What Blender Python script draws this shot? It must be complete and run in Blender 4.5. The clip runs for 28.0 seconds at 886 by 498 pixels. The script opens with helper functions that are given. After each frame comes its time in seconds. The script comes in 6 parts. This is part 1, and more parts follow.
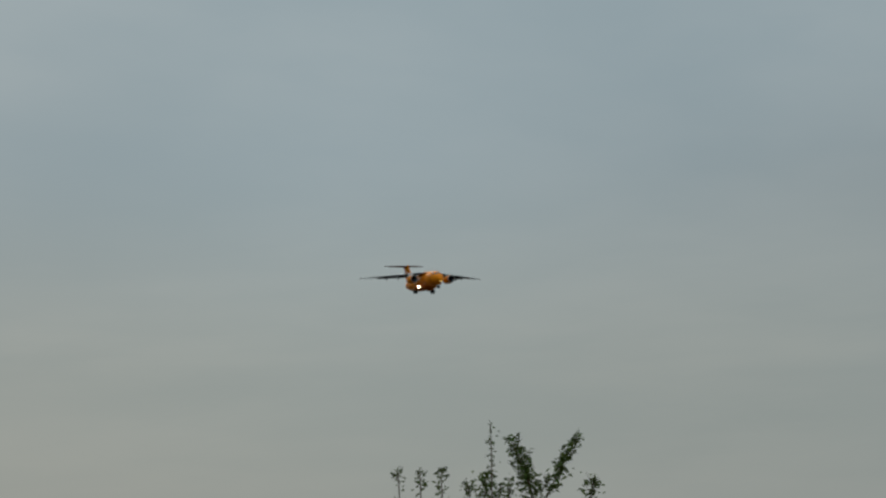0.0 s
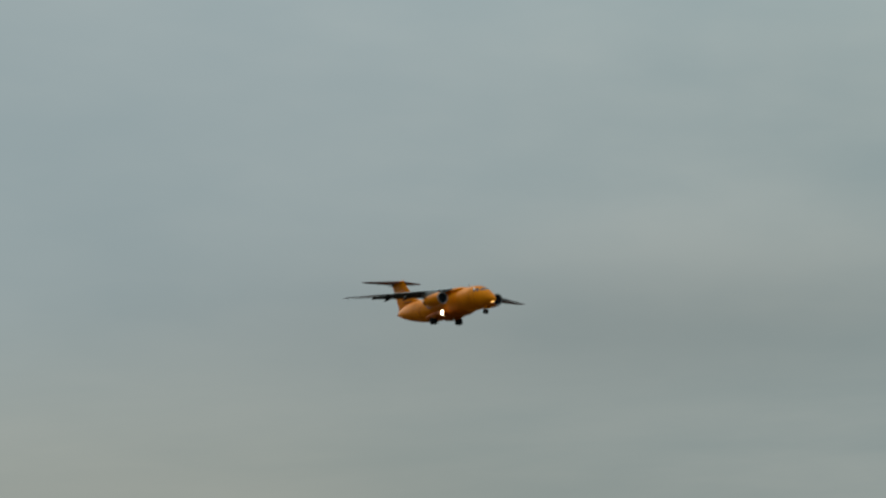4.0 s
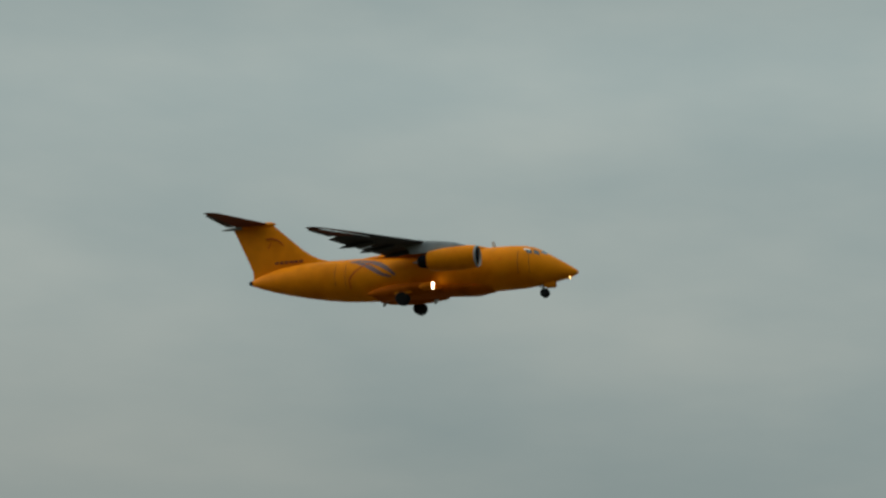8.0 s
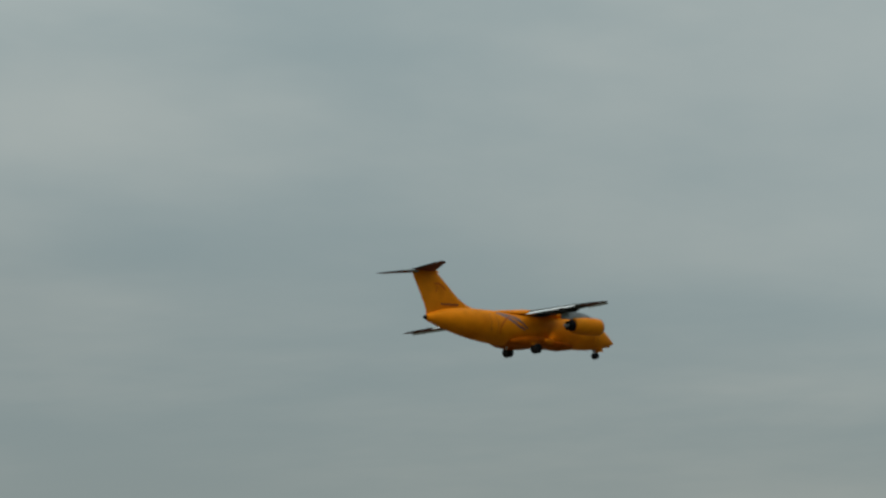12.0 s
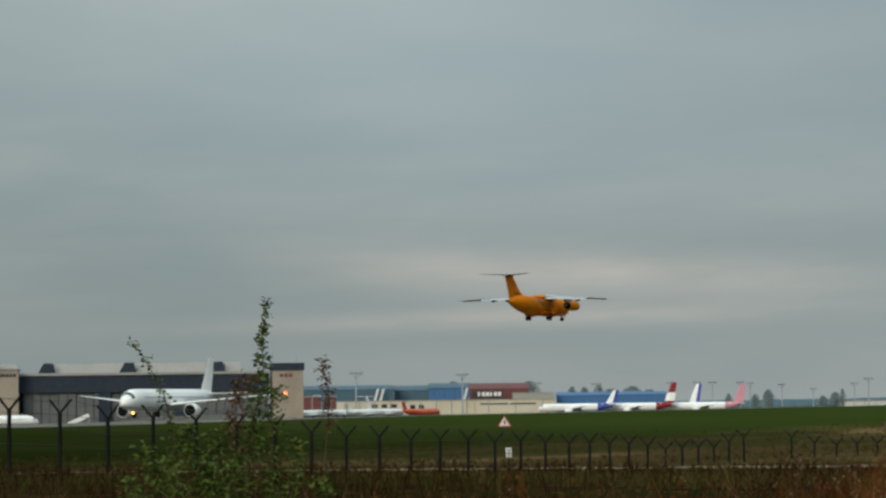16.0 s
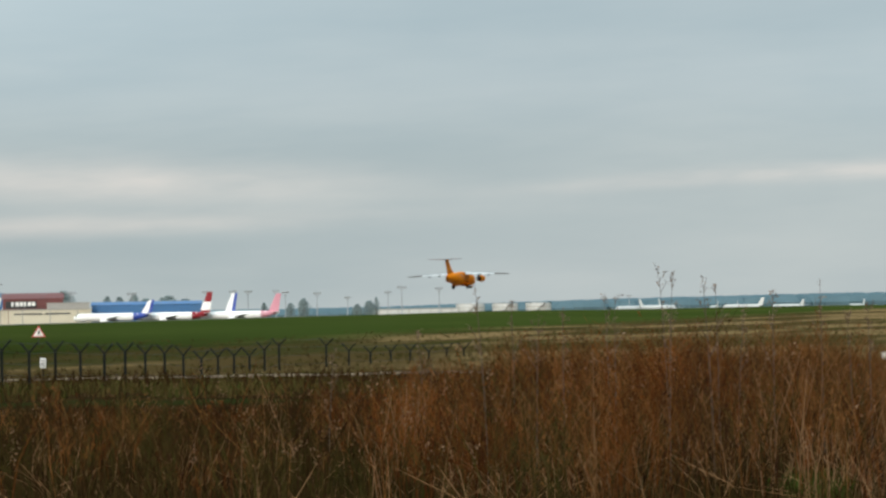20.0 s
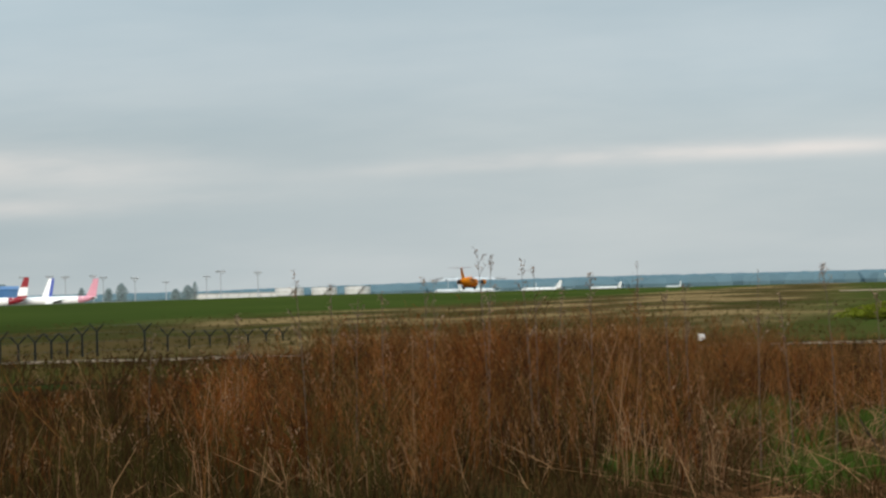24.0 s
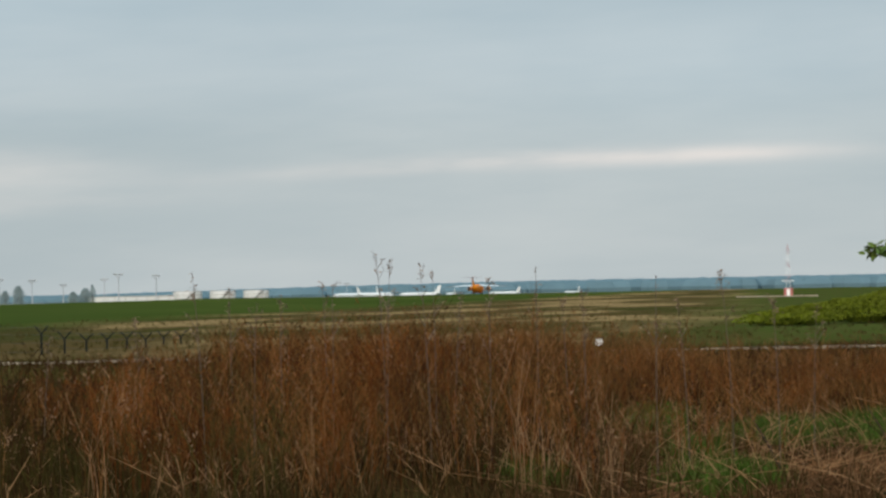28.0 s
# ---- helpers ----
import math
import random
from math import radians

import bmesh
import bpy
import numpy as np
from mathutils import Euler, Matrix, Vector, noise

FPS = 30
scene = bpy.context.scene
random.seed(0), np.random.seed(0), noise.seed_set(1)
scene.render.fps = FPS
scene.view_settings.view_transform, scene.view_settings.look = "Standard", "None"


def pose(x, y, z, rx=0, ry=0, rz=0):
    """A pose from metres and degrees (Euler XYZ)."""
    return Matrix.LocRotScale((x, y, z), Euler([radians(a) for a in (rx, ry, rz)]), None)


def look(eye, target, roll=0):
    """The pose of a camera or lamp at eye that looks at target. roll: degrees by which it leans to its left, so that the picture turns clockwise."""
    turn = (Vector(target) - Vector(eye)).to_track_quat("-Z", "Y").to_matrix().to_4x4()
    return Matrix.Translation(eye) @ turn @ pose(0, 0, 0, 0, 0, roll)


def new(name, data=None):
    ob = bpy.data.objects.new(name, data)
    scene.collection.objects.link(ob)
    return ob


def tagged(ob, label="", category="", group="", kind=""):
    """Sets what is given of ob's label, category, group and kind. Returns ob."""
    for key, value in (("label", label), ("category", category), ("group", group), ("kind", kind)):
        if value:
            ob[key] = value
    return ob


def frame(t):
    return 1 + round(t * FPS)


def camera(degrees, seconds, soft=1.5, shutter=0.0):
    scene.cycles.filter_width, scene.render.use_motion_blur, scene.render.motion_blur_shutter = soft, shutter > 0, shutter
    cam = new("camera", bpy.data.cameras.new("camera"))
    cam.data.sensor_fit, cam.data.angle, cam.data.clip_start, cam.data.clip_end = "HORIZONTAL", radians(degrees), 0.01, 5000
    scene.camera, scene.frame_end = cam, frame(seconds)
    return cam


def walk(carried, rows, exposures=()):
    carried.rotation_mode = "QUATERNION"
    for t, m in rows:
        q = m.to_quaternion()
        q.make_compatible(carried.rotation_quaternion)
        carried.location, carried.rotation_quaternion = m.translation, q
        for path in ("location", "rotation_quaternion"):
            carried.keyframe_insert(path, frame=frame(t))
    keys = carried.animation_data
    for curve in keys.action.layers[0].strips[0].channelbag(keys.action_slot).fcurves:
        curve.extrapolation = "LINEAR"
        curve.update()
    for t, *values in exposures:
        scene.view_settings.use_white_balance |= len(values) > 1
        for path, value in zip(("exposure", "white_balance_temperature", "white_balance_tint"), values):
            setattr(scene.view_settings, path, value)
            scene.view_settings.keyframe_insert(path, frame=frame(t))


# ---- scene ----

# The camera stands on a low bank beside an airfield and turns to follow a landing jet.
# x runs along the runway in the direction of landing, y across it, away from the camera.
EYE = 3.6
cam = camera(18.43, 28.0, soft=2.6)
TURNS = [  # seconds, yaw, pitch, roll
    (0, 71.25, 6.70, -1.25), (0.5, 69.92, 6.59, -1.19), (1, 69.03, 7.06, -1.14), (1.5, 68.16, 7.92, -0.82), (2, 67.04, 7.97, -0.51),
    (2.5, 65.01, 8.09, -0.60), (3, 63.24, 8.47, -0.69), (3.5, 61.26, 8.98, -0.79), (4, 58.97, 9.53, -0.88), (4.5, 56.26, 10.01, -0.98),
    (5, 53.33, 12.02, -1.07), (5.5, 49.81, 11.21, -1.11), (6, 45.84, 11.08, -1.14), (6.5, 40.40, 11.67, -0.75), (7, 34.74, 11.61, -0.37),
    (7.5, 27.94, 12.18, -0.38), (8, 17.95, 12.47, -0.39), (8.5, 8.28, 12.52, -0.45), (9, 0.12, 12.20, -0.51), (9.5, -7.71, 12.28, -0.64),
    (10, -17.16, 11.21, -0.77), (10.5, -25.19, 10.78, -0.78), (11, -31.67, 9.70, -0.78), (11.5, -38.11, 8.93, -0.84), (12, -43.50, 7.95, -0.90),
    (12.5, -48.28, 6.92, -0.96), (13, -52.38, 5.98, -1.01), (13.5, -55.73, 5.27, -1.07), (14, -57.70, 4.77, -1.13), (14.5, -59.58, 4.60, -0.98),
    (15, -61.32, 4.31, -0.83), (15.5, -63.26, 4.21, -0.78), (16, -64.83, 3.21, -0.73), (16.5, -66.77, 2.79, -0.75), (17, -67.50, 3.09, -0.77),
    (17.5, -69.14, 2.45, -0.90), (18, -70.53, 1.95, -1.03), (18.5, -71.97, 1.53, -1.10), (19, -72.61, 2.06, -1.16), (19.5, -73.39, 2.05, -1.10),
    (20, -74.52, 1.16, -1.03), (20.5, -75.55, 1.13, -1.05), (21, -75.92, 1.13, -1.08), (21.5, -75.98, 1.23, -1.10), (22, -75.99, 1.34, -1.13),
    (22.5, -76.24, 1.36, -1.15), (23, -77.13, 0.89, -1.18), (23.5, -78.07, 1.07, -1.27), (24, -78.31, 0.74, -1.36), (24.5, -78.62, 0.84, -1.32),
    (25, -78.13, 1.02, -1.28), (25.5, -79.07, 1.03, -1.33), (26, -78.21, 1.28, -1.39), (26.5, -79.36, 1.29, -1.04), (27, -79.93, 1.27, -0.69),
    (27.5, -79.97, 1.20, -0.87), (28, -80.43, 0.79, -1.05)]
EXPOSURES = [  # seconds, stops, kelvin, tint
    (0.0, -0.3, 6550, 9), (2.0, -0.26, 6480, 8), (5.0, -0.24, 6950, 7), (8.0, -0.21, 7000, 7), (11.0, -0.22, 6700, 8), (14.0, -0.2, 6750, 8), (15.0, -0.25, 6560, 8), (16.0, -0.22, 6550, 8), (17.0, -0.11, 6450, 8), (18.0, 0.14, 6450, 9), (20.0, 0.38, 6450, 10), (23.0, 0.45, 6420, 12), (24.2, 0.46, 6420, 12), (25.0, 0.6, 6420, 12), (26.0, 0.44, 6420, 12), (28.0, 0.42, 6420, 12)]
walk(cam, [(t, pose(0, 0, EYE, 90 + p, 0, y) @ pose(0, 0, 0, 0, 0, r)) for t, y, p, r in TURNS], EXPOSURES)

FLIGHT = [  # seconds, x, height of the main wheels, pitch, bank
    (0, -580.4, 65.34, 0.87, 0.41), (0.5, -547.0, 64.25, 0.83, 0.57), (1, -513.8, 63.16, 0.80, 0.67), (1.5, -480.6, 62.05, 0.83, 0.57), (2, -447.7, 60.86, 0.87, 0.53),
    (2.5, -415.5, 59.56, 0.89, 0.78), (3, -383.3, 58.23, 0.89, 1.12), (3.5, -351.2, 56.89, 0.90, 1.49), (4, -319.1, 55.53, 0.91, 1.82), (4.5, -287.1, 54.17, 0.94, 2.06),
    (5, -255.1, 52.79, 0.98, 2.14), (5.5, -223.4, 51.35, 1.15, 1.37), (6, -191.7, 49.84, 1.34, 0.37), (6.5, -160.1, 48.34, 1.37, 0.21), (7, -128.4, 46.82, 1.35, 0.26),
    (7.5, -96.7, 45.29, 1.31, 0.28), (8, -64.8, 43.74, 1.28, 0.20), (8.5, -32.8, 42.17, 1.28, -0.23), (9, -0.7, 40.59, 1.30, -0.81), (9.5, 31.6, 38.99, 1.36, -1.53),
    (10, 63.9, 37.38, 1.40, -2.06), (10.5, 96.2, 35.77, 1.37, -1.88), (11, 128.5, 34.13, 1.30, -1.51), (11.5, 160.9, 32.44, 1.22, -1.29), (12, 193.2, 30.74, 1.13, -1.09),
    (12.5, 225.6, 29.04, 1.04, -0.90), (13, 258.0, 27.34, 0.95, -0.70), (13.5, 290.3, 25.65, 0.87, -0.46), (14, 322.6, 23.98, 0.81, -0.16), (14.5, 354.4, 22.35, 0.84, 0.49),
    (15, 385.9, 20.81, 0.89, 1.09), (15.5, 417.4, 19.34, 0.83, 1.05), (16, 449.1, 17.93, 0.75, 0.74), (16.5, 481.4, 16.56, 0.68, 0.28), (17, 513.9, 15.21, 0.63, -0.18),
    (17.5, 546.7, 13.87, 0.64, -0.40), (18, 579.7, 12.55, 0.65, -0.52), (18.5, 612.6, 11.27, 0.63, -0.62), (19, 645.6, 10.02, 0.59, -0.70), (19.5, 678.7, 8.77, 0.54, -0.84),
    (20, 711.7, 7.67, 0.50, -0.90), (20.5, 744.5, 6.75, 0.49, -0.79), (21, 777.3, 5.87, 0.48, -0.64), (21.5, 810.0, 5.01, 0.47, -0.48), (22, 842.8, 4.18, 0.47, -0.31),
    (22.5, 875.6, 3.37, 0.47, -0.15), (23, 908.4, 2.59, 0.46, -0.02), (23.5, 941.5, 1.97, 0.46, 0.00), (24, 974.5, 1.49, 0.46, -0.02), (24.5, 1007.2, 1.03, 0.46, 0.00),
    (25, 1039.6, 0.65, 0.45, 0.02), (25.5, 1071.3, 0.37, 0.45, 0.02), (26, 1102.9, 0.17, 0.45, 0.01), (26.5, 1134.7, 0.02, 0.45, 0.01), (27, 1166.8, -0.09, 0.45, 0.01),
    (27.5, 1199.5, -0.17, 0.45, -0.01), (28, 1232.4, -0.25, 0.45, -0.02)]
RUNWAY_Y = 192.3

# ---- light ----
world = bpy.data.worlds.new("overcast_sky")
scene.world = world
world.use_nodes = True
wn, wl = world.node_tree.nodes, world.node_tree.links
wn.clear()


def wmath(op, a, b=None, c=None):
    n = wn.new("ShaderNodeMath")
    n.operation = op
    for i, v in enumerate((a, b, c)):
        if v is None:
            continue
        if isinstance(v, (int, float)):
            n.inputs[i].default_value = v
        else:
            wl.new(v, n.inputs[i])
    return n.outputs[0]


def wmix(fac, a, b):
    n = wn.new("ShaderNodeMix")
    n.data_type = "RGBA"
    for i, v in ((0, fac), (6, a), (7, b)):
        if isinstance(v, (int, float)):
            n.inputs[i].default_value = v
        elif isinstance(v, tuple):
            n.inputs[i].default_value = (*v, 1)
        else:
            wl.new(v, n.inputs[i])
    return n.outputs[2]


def wnoise(vec, scale, detail, rough=0.5):
    n = wn.new("ShaderNodeTexNoise")
    n.inputs["Scale"].default_value, n.inputs["Detail"].default_value, n.inputs["Roughness"].default_value = scale, detail, rough
    wl.new(vec, n.inputs["Vector"])
    return n.outputs[0]


coord = wn.new("ShaderNodeTexCoord").outputs["Generated"]
sep = wn.new("ShaderNodeSeparateXYZ")
wl.new(coord, sep.inputs[0])
dx, dy, dz = sep.outputs
up = wmath("MAXIMUM", dz, 0.0)
# a flat cloud deck seen in perspective: streaks grow thin towards the horizon
deck = wmath("ADD", up, 0.14)
comb = wn.new("ShaderNodeCombineXYZ")
wl.new(wmath("DIVIDE", dx, deck), comb.inputs[0])
wl.new(wmath("MULTIPLY", wmath("DIVIDE", dy, deck), 1.15), comb.inputs[1])
n_large = wnoise(comb.outputs[0], 0.8, 4.0, 0.45)
n_fine = wnoise(comb.outputs[0], 1.0, 6.0, 0.6)
# direction as azimuth and elevation in degrees
azim = wmath("MULTIPLY", wmath("ARCTAN2", dx, dy), 57.2958)
elev = wmath("MULTIPLY", wmath("ARCSINE", dz), 57.2958)
comb2 = wn.new("ShaderNodeCombineXYZ")
wl.new(wmath("MULTIPLY", azim, 0.13), comb2.inputs[0])
wl.new(wmath("MULTIPLY", wmath("ADD", elev, wmath("MULTIPLY", azim, -0.03)), 0.7), comb2.inputs[1])
n_band = wnoise(comb2.outputs[0], 1.0, 5.0, 0.55)


comb3 = wn.new("ShaderNodeCombineXYZ")
wl.new(wmath("MULTIPLY", azim, 0.10), comb3.inputs[0])
wl.new(wmath("MULTIPLY", wmath("ADD", elev, wmath("MULTIPLY", azim, 0.05)), 0.26), comb3.inputs[1])
n_lump = wnoise(comb3.outputs[0], 1.0, 6.0, 0.5)


def streak(az0, el0, slope, half_az, half_el, curve=0.0):
    """A long thin break in the cloud, as a soft mask."""
    da = wmath("SUBTRACT", azim, az0)
    bow = wmath("MULTIPLY", da, wmath("ADD", wmath("MULTIPLY", da, curve), slope))
    de = wmath("SUBTRACT", wmath("SUBTRACT", elev, el0), bow)
    a = wmath("POWER", wmath("DIVIDE", da, half_az), 2.0)
    e = wmath("POWER", wmath("DIVIDE", de, half_el), 2.0)
    return wmath("EXPONENT", wmath("MULTIPLY", wmath("ADD", a, e), -1.0))


high = wn.new("ShaderNodeMapRange")
high.interpolation_type = "SMOOTHSTEP"
wl.new(elev, high.inputs["Value"])
high.inputs["From Min"].default_value, high.inputs["From Max"].default_value = 4.0, 9.0
streaky = wmath("ADD", wmath("MULTIPLY", n_band, wmath("SUBTRACT", 1.0, high.outputs[0])), wmath("MULTIPLY", n_lump, high.outputs[0]))
cloud = wmath("ADD", wmath("MULTIPLY", n_large, 0.52), wmath("ADD", wmath("MULTIPLY", n_fine, 0.06), wmath("MULTIPLY", streaky, 0.48)))
ramp = wn.new("ShaderNodeMapRange")
ramp.interpolation_type = "SMOOTHSTEP"
wl.new(cloud, ramp.inputs["Value"])
ramp.inputs["From Min"].default_value, ramp.inputs["From Max"].default_value = 0.38, 0.74
deck_col = wmix(ramp.outputs[0], (0.268, 0.342, 0.368), (0.394, 0.444, 0.448))
low_sky = wmath("EXPONENT", wmath("MULTIPLY", wmath("POWER", wmath("DIVIDE", elev, 5.0), 2.0), -1.0))
open_side = wn.new("ShaderNodeMapRange")
wl.new(azim, open_side.inputs["Value"])
open_side.inputs["From Min"].default_value, open_side.inputs["From Max"].default_value = 58.0, 76.0
deck_col = wmix(wmath("MULTIPLY", low_sky, wmath("MULTIPLY", open_side.outputs[0], 0.55)), deck_col, (0.412, 0.44, 0.432))
deck_col = wmix(wmath("MULTIPLY", low_sky, wmath("MULTIPLY", wmath("SUBTRACT", 1.0, open_side.outputs[0]), 0.6)), deck_col, (0.285, 0.325, 0.322))
breaks = wmath("ADD", wmath("MULTIPLY", streak(83.0, 2.64, 0.02, 4.8, 0.18, -0.0027), 1.05), wmath("ADD", wmath("MULTIPLY", streak(67.8, 2.72, -0.03, 4.6, 0.42), 0.7), wmath("MULTIPLY", streak(66.5, 1.75, 0.02, 6.0, 0.22), 0.5)))
breaks = wmath("MINIMUM", wmath("MULTIPLY", breaks, wmath("ADD", wmath("MULTIPLY", n_band, 2.6), -0.62)), 0.8)
deck_col = wmix(breaks, deck_col, (0.665, 0.605, 0.55))
deck_col = wmix(wmath("MULTIPLY", streak(61.0, 11.0, 0.0, 9.0, 3.2), 0.6), deck_col, (0.44, 0.485, 0.49))
# bluer cloud high on the approach side and over the far end, warmer low down
west = wn.new("ShaderNodeMapRange")
west.interpolation_type = "SMOOTHSTEP"
wl.new(azim, west.inputs["Value"])
west.inputs["From Min"].default_value, west.inputs["From Max"].default_value = -48.0, -64.0
deck_col = wmix(wmath("MULTIPLY", wmath("MULTIPLY", west.outputs[0], high.outputs[0]), 0.4), deck_col, (0.285, 0.365, 0.425))
deck_col = wmix(wmath("MULTIPLY", wmath("MULTIPLY", west.outputs[0], wmath("SUBTRACT", 1.0, high.outputs[0])), 0.4), deck_col, (0.338, 0.362, 0.340))
east = wn.new("ShaderNodeMapRange")
east.interpolation_type = "SMOOTHSTEP"
wl.new(azim, east.inputs["Value"])
east.inputs["From Min"].default_value, east.inputs["From Max"].default_value = 56.0, 68.0
above = wn.new("ShaderNodeMapRange")
above.interpolation_type = "SMOOTHSTEP"
wl.new(elev, above.inputs["Value"])
above.inputs["From Min"].default_value, above.inputs["From Max"].default_value = 2.6, 5.0
deck_col = wmix(wmath("MULTIPLY", wmath("MULTIPLY", east.outputs[0], above.outputs[0]), 0.3), deck_col, (0.335, 0.42, 0.47))
# broad lighter and darker masses of cloud: azimuth, elevation, half sizes, stops
masses = None
for az0, el0, half_az, half_el, stops in ((62, 7, 9, 3, 0.24), (-55, 8, 9, 1.6, -0.27), (17, 14, 16, 1.6, 0.21), (-13, 16, 16, 1.6, 0.16), (-25, 8, 16, 3, -0.15), (-73, 7, 5, 5, 0.12), (5, 10, 5, 5, -0.17), (-49, 15, 16, 1.6, 0.12), (26, 7, 9, 1.6, -0.16), (86, 4, 5, 1.6, 0.09)):
    mass = wmath("MULTIPLY", streak(az0, el0, 0.0, half_az, half_el), stops)
    masses = mass if masses is None else wmath("ADD", masses, mass)
mass_scaled = wn.new("ShaderNodeVectorMath")
mass_scaled.operation = "SCALE"
wl.new(deck_col, mass_scaled.inputs[0])
wl.new(wmath("POWER", 2.0, masses), mass_scaled.inputs[3])
deck_col = mass_scaled.outputs[0]
# an overcast sky is brightest overhead
zenith = wn.new("ShaderNodeMapRange")
zenith.interpolation_type = "SMOOTHSTEP"
wl.new(dz, zenith.inputs["Value"])
for key, value in (("From Min", 0.3), ("From Max", 0.95), ("To Min", 1.0), ("To Max", 3.0)):
    zenith.inputs[key].default_value = value
mid_sky = wn.new("ShaderNodeMapRange")
mid_sky.interpolation_type = "SMOOTHSTEP"
wl.new(dz, mid_sky.inputs["Value"])
for key, value in (("From Min", 0.06), ("From Max", 0.26), ("To Min", 1.0), ("To Max", 1.2)):
    mid_sky.inputs[key].default_value = value
deck_scaled = wn.new("ShaderNodeVectorMath")
deck_scaled.operation = "SCALE"
wl.new(deck_col, deck_scaled.inputs[0])
wl.new(wmath("MULTIPLY", zenith.outputs[0], mid_sky.outputs[0]), deck_scaled.inputs[3])
deck_col = deck_scaled.outputs[0]
sky = wn.new("ShaderNodeTexSky")
sky.sky_type, sky.sun_disc = "NISHITA", False
sky.sun_elevation, sky.sun_rotation = radians(23), radians(-88)
sky_scaled = wn.new("ShaderNodeVectorMath")
sky_scaled.operation = "SCALE"
sky_scaled.inputs[3].default_value = 0.06
wl.new(sky.outputs[0], sky_scaled.inputs[0])
bg = wn.new("ShaderNodeBackground")
wl.new(wmix(0.96, sky_scaled.outputs[0], deck_col), bg.inputs[0])
bg.inputs[1].default_value = 1.0
wl.new(bg.outputs[0], wn.new("ShaderNodeOutputWorld").inputs[0])

sun = new("sun", bpy.data.lights.new("sun", "SUN"))
sun.data.energy, sun.data.angle, sun.data.color = 2.2, radians(30), (1.0, 0.93, 0.82)
sun.matrix_world = look((0, 0, 0), (math.sin(radians(92)) * 0.92, math.cos(radians(92)) * 0.92, -0.39))


# ---- materials ----
def material(name, colour, rough=0.6, metal=0.0, vary=0.12, grain=8.0, bump=0.0, dirt=None, dirt_scale=0.4, dirt_amount=0.35, island=0.0, second=None, emit=0.0, spec=0.5):
    """A surface with grain at a fine and a coarse scale; island: spread of colour between loose pieces towards `second`."""
    m = bpy.data.materials.new(name)
    m.use_nodes = True
    nt = m.node_tree
    b = nt.nodes["Principled BSDF"]
    b.inputs["Roughness"].default_value, b.inputs["Metallic"].default_value = rough, metal
    b.inputs["Specular IOR Level"].default_value = spec
    tc = nt.nodes.new("ShaderNodeTexCoord").outputs["Object"]

    def noise_at(scale, detail=4.0):
        n = nt.nodes.new("ShaderNodeTexNoise")
        n.inputs["Scale"].default_value, n.inputs["Detail"].default_value = scale, detail
        nt.links.new(tc, n.inputs["Vector"])
        return n.outputs[0]

    def mix(fac, a, bb, blend="MIX"):
        n = nt.nodes.new("ShaderNodeMix")
        n.data_type, n.blend_type = "RGBA", blend
        for i, v in ((0, fac), (6, a), (7, bb)):
            if isinstance(v, float):
                n.inputs[i].default_value = v
            elif isinstance(v, tuple):
                n.inputs[i].default_value = (*v, 1)
            else:
                nt.links.new(v, n.inputs[i])
        return n.outputs[2]

    def ranged(v, lo, hi, a=0.0, bb=1.0):
        n = nt.nodes.new("ShaderNodeMapRange")
        nt.links.new(v, n.inputs["Value"])
        for k, x in zip(("From Min", "From Max", "To Min", "To Max"), (lo, hi, a, bb)):
            n.inputs[k].default_value = x
        return n.outputs[0]

    col = colour
    if second:
        geo = nt.nodes.new("ShaderNodeNewGeometry")
        col = mix(ranged(geo.outputs["Random Per Island"], 1 - island, 1.0) if island else ranged(noise_at(dirt_scale), 0.4, 0.65), col, second)
    if vary:
        fine = noise_at(grain)
        col = mix(1.0, col, mix(ranged(fine, 0.3, 0.7), (1 - vary,) * 3, (1 + vary,) * 3), "MULTIPLY")
    if dirt:
        col = mix(ranged(noise_at(dirt_scale, 6.0), 0.48, 0.72, 0.0, dirt_amount), col, dirt)
    if isinstance(col, tuple):
        b.inputs["Base Color"].default_value = (*col, 1)
    else:
        nt.links.new(col, b.inputs["Base Color"])
    if bump:
        bn = nt.nodes.new("ShaderNodeBump")
        bn.inputs["Strength"].default_value = bump
        nt.links.new(noise_at(grain * 1.5), bn.inputs["Height"])
        nt.links.new(bn.outputs[0], b.inputs["Normal"])
    if emit:
        b.inputs["Emission Color"].default_value = (*colour, 1)
        b.inputs["Emission Strength"].default_value = emit
    return m


ORANGE = material("orange_paint", (0.67, 0.195, 0.004), 0.6, vary=0.10, grain=0.9, dirt=(0.34, 0.06, 0.0), dirt_scale=0.35, dirt_amount=0.45, spec=0.05)
TIP_BROWN = material("red_brown_wing_paint", (0.17, 0.055, 0.035), 0.75, vary=0.15, grain=1.0, dirt=(0.05, 0.03, 0.025), dirt_scale=0.6, dirt_amount=0.5, spec=0.04)
RED_LINE = material("faded_red_line", (0.42, 0.085, 0.012), 0.6, vary=0.1, grain=2.0, spec=0.05)
PURPLE = material("purple_brown_paint", (0.13, 0.055, 0.05), 0.5, vary=0.1, grain=2.0)
BROWN_PAINT = material("dark_brown_paint", (0.15, 0.05, 0.03), 0.75, vary=0.1, grain=1.0, spec=0.04)
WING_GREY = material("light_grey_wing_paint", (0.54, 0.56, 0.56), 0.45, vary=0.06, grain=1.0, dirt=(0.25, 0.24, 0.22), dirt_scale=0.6)
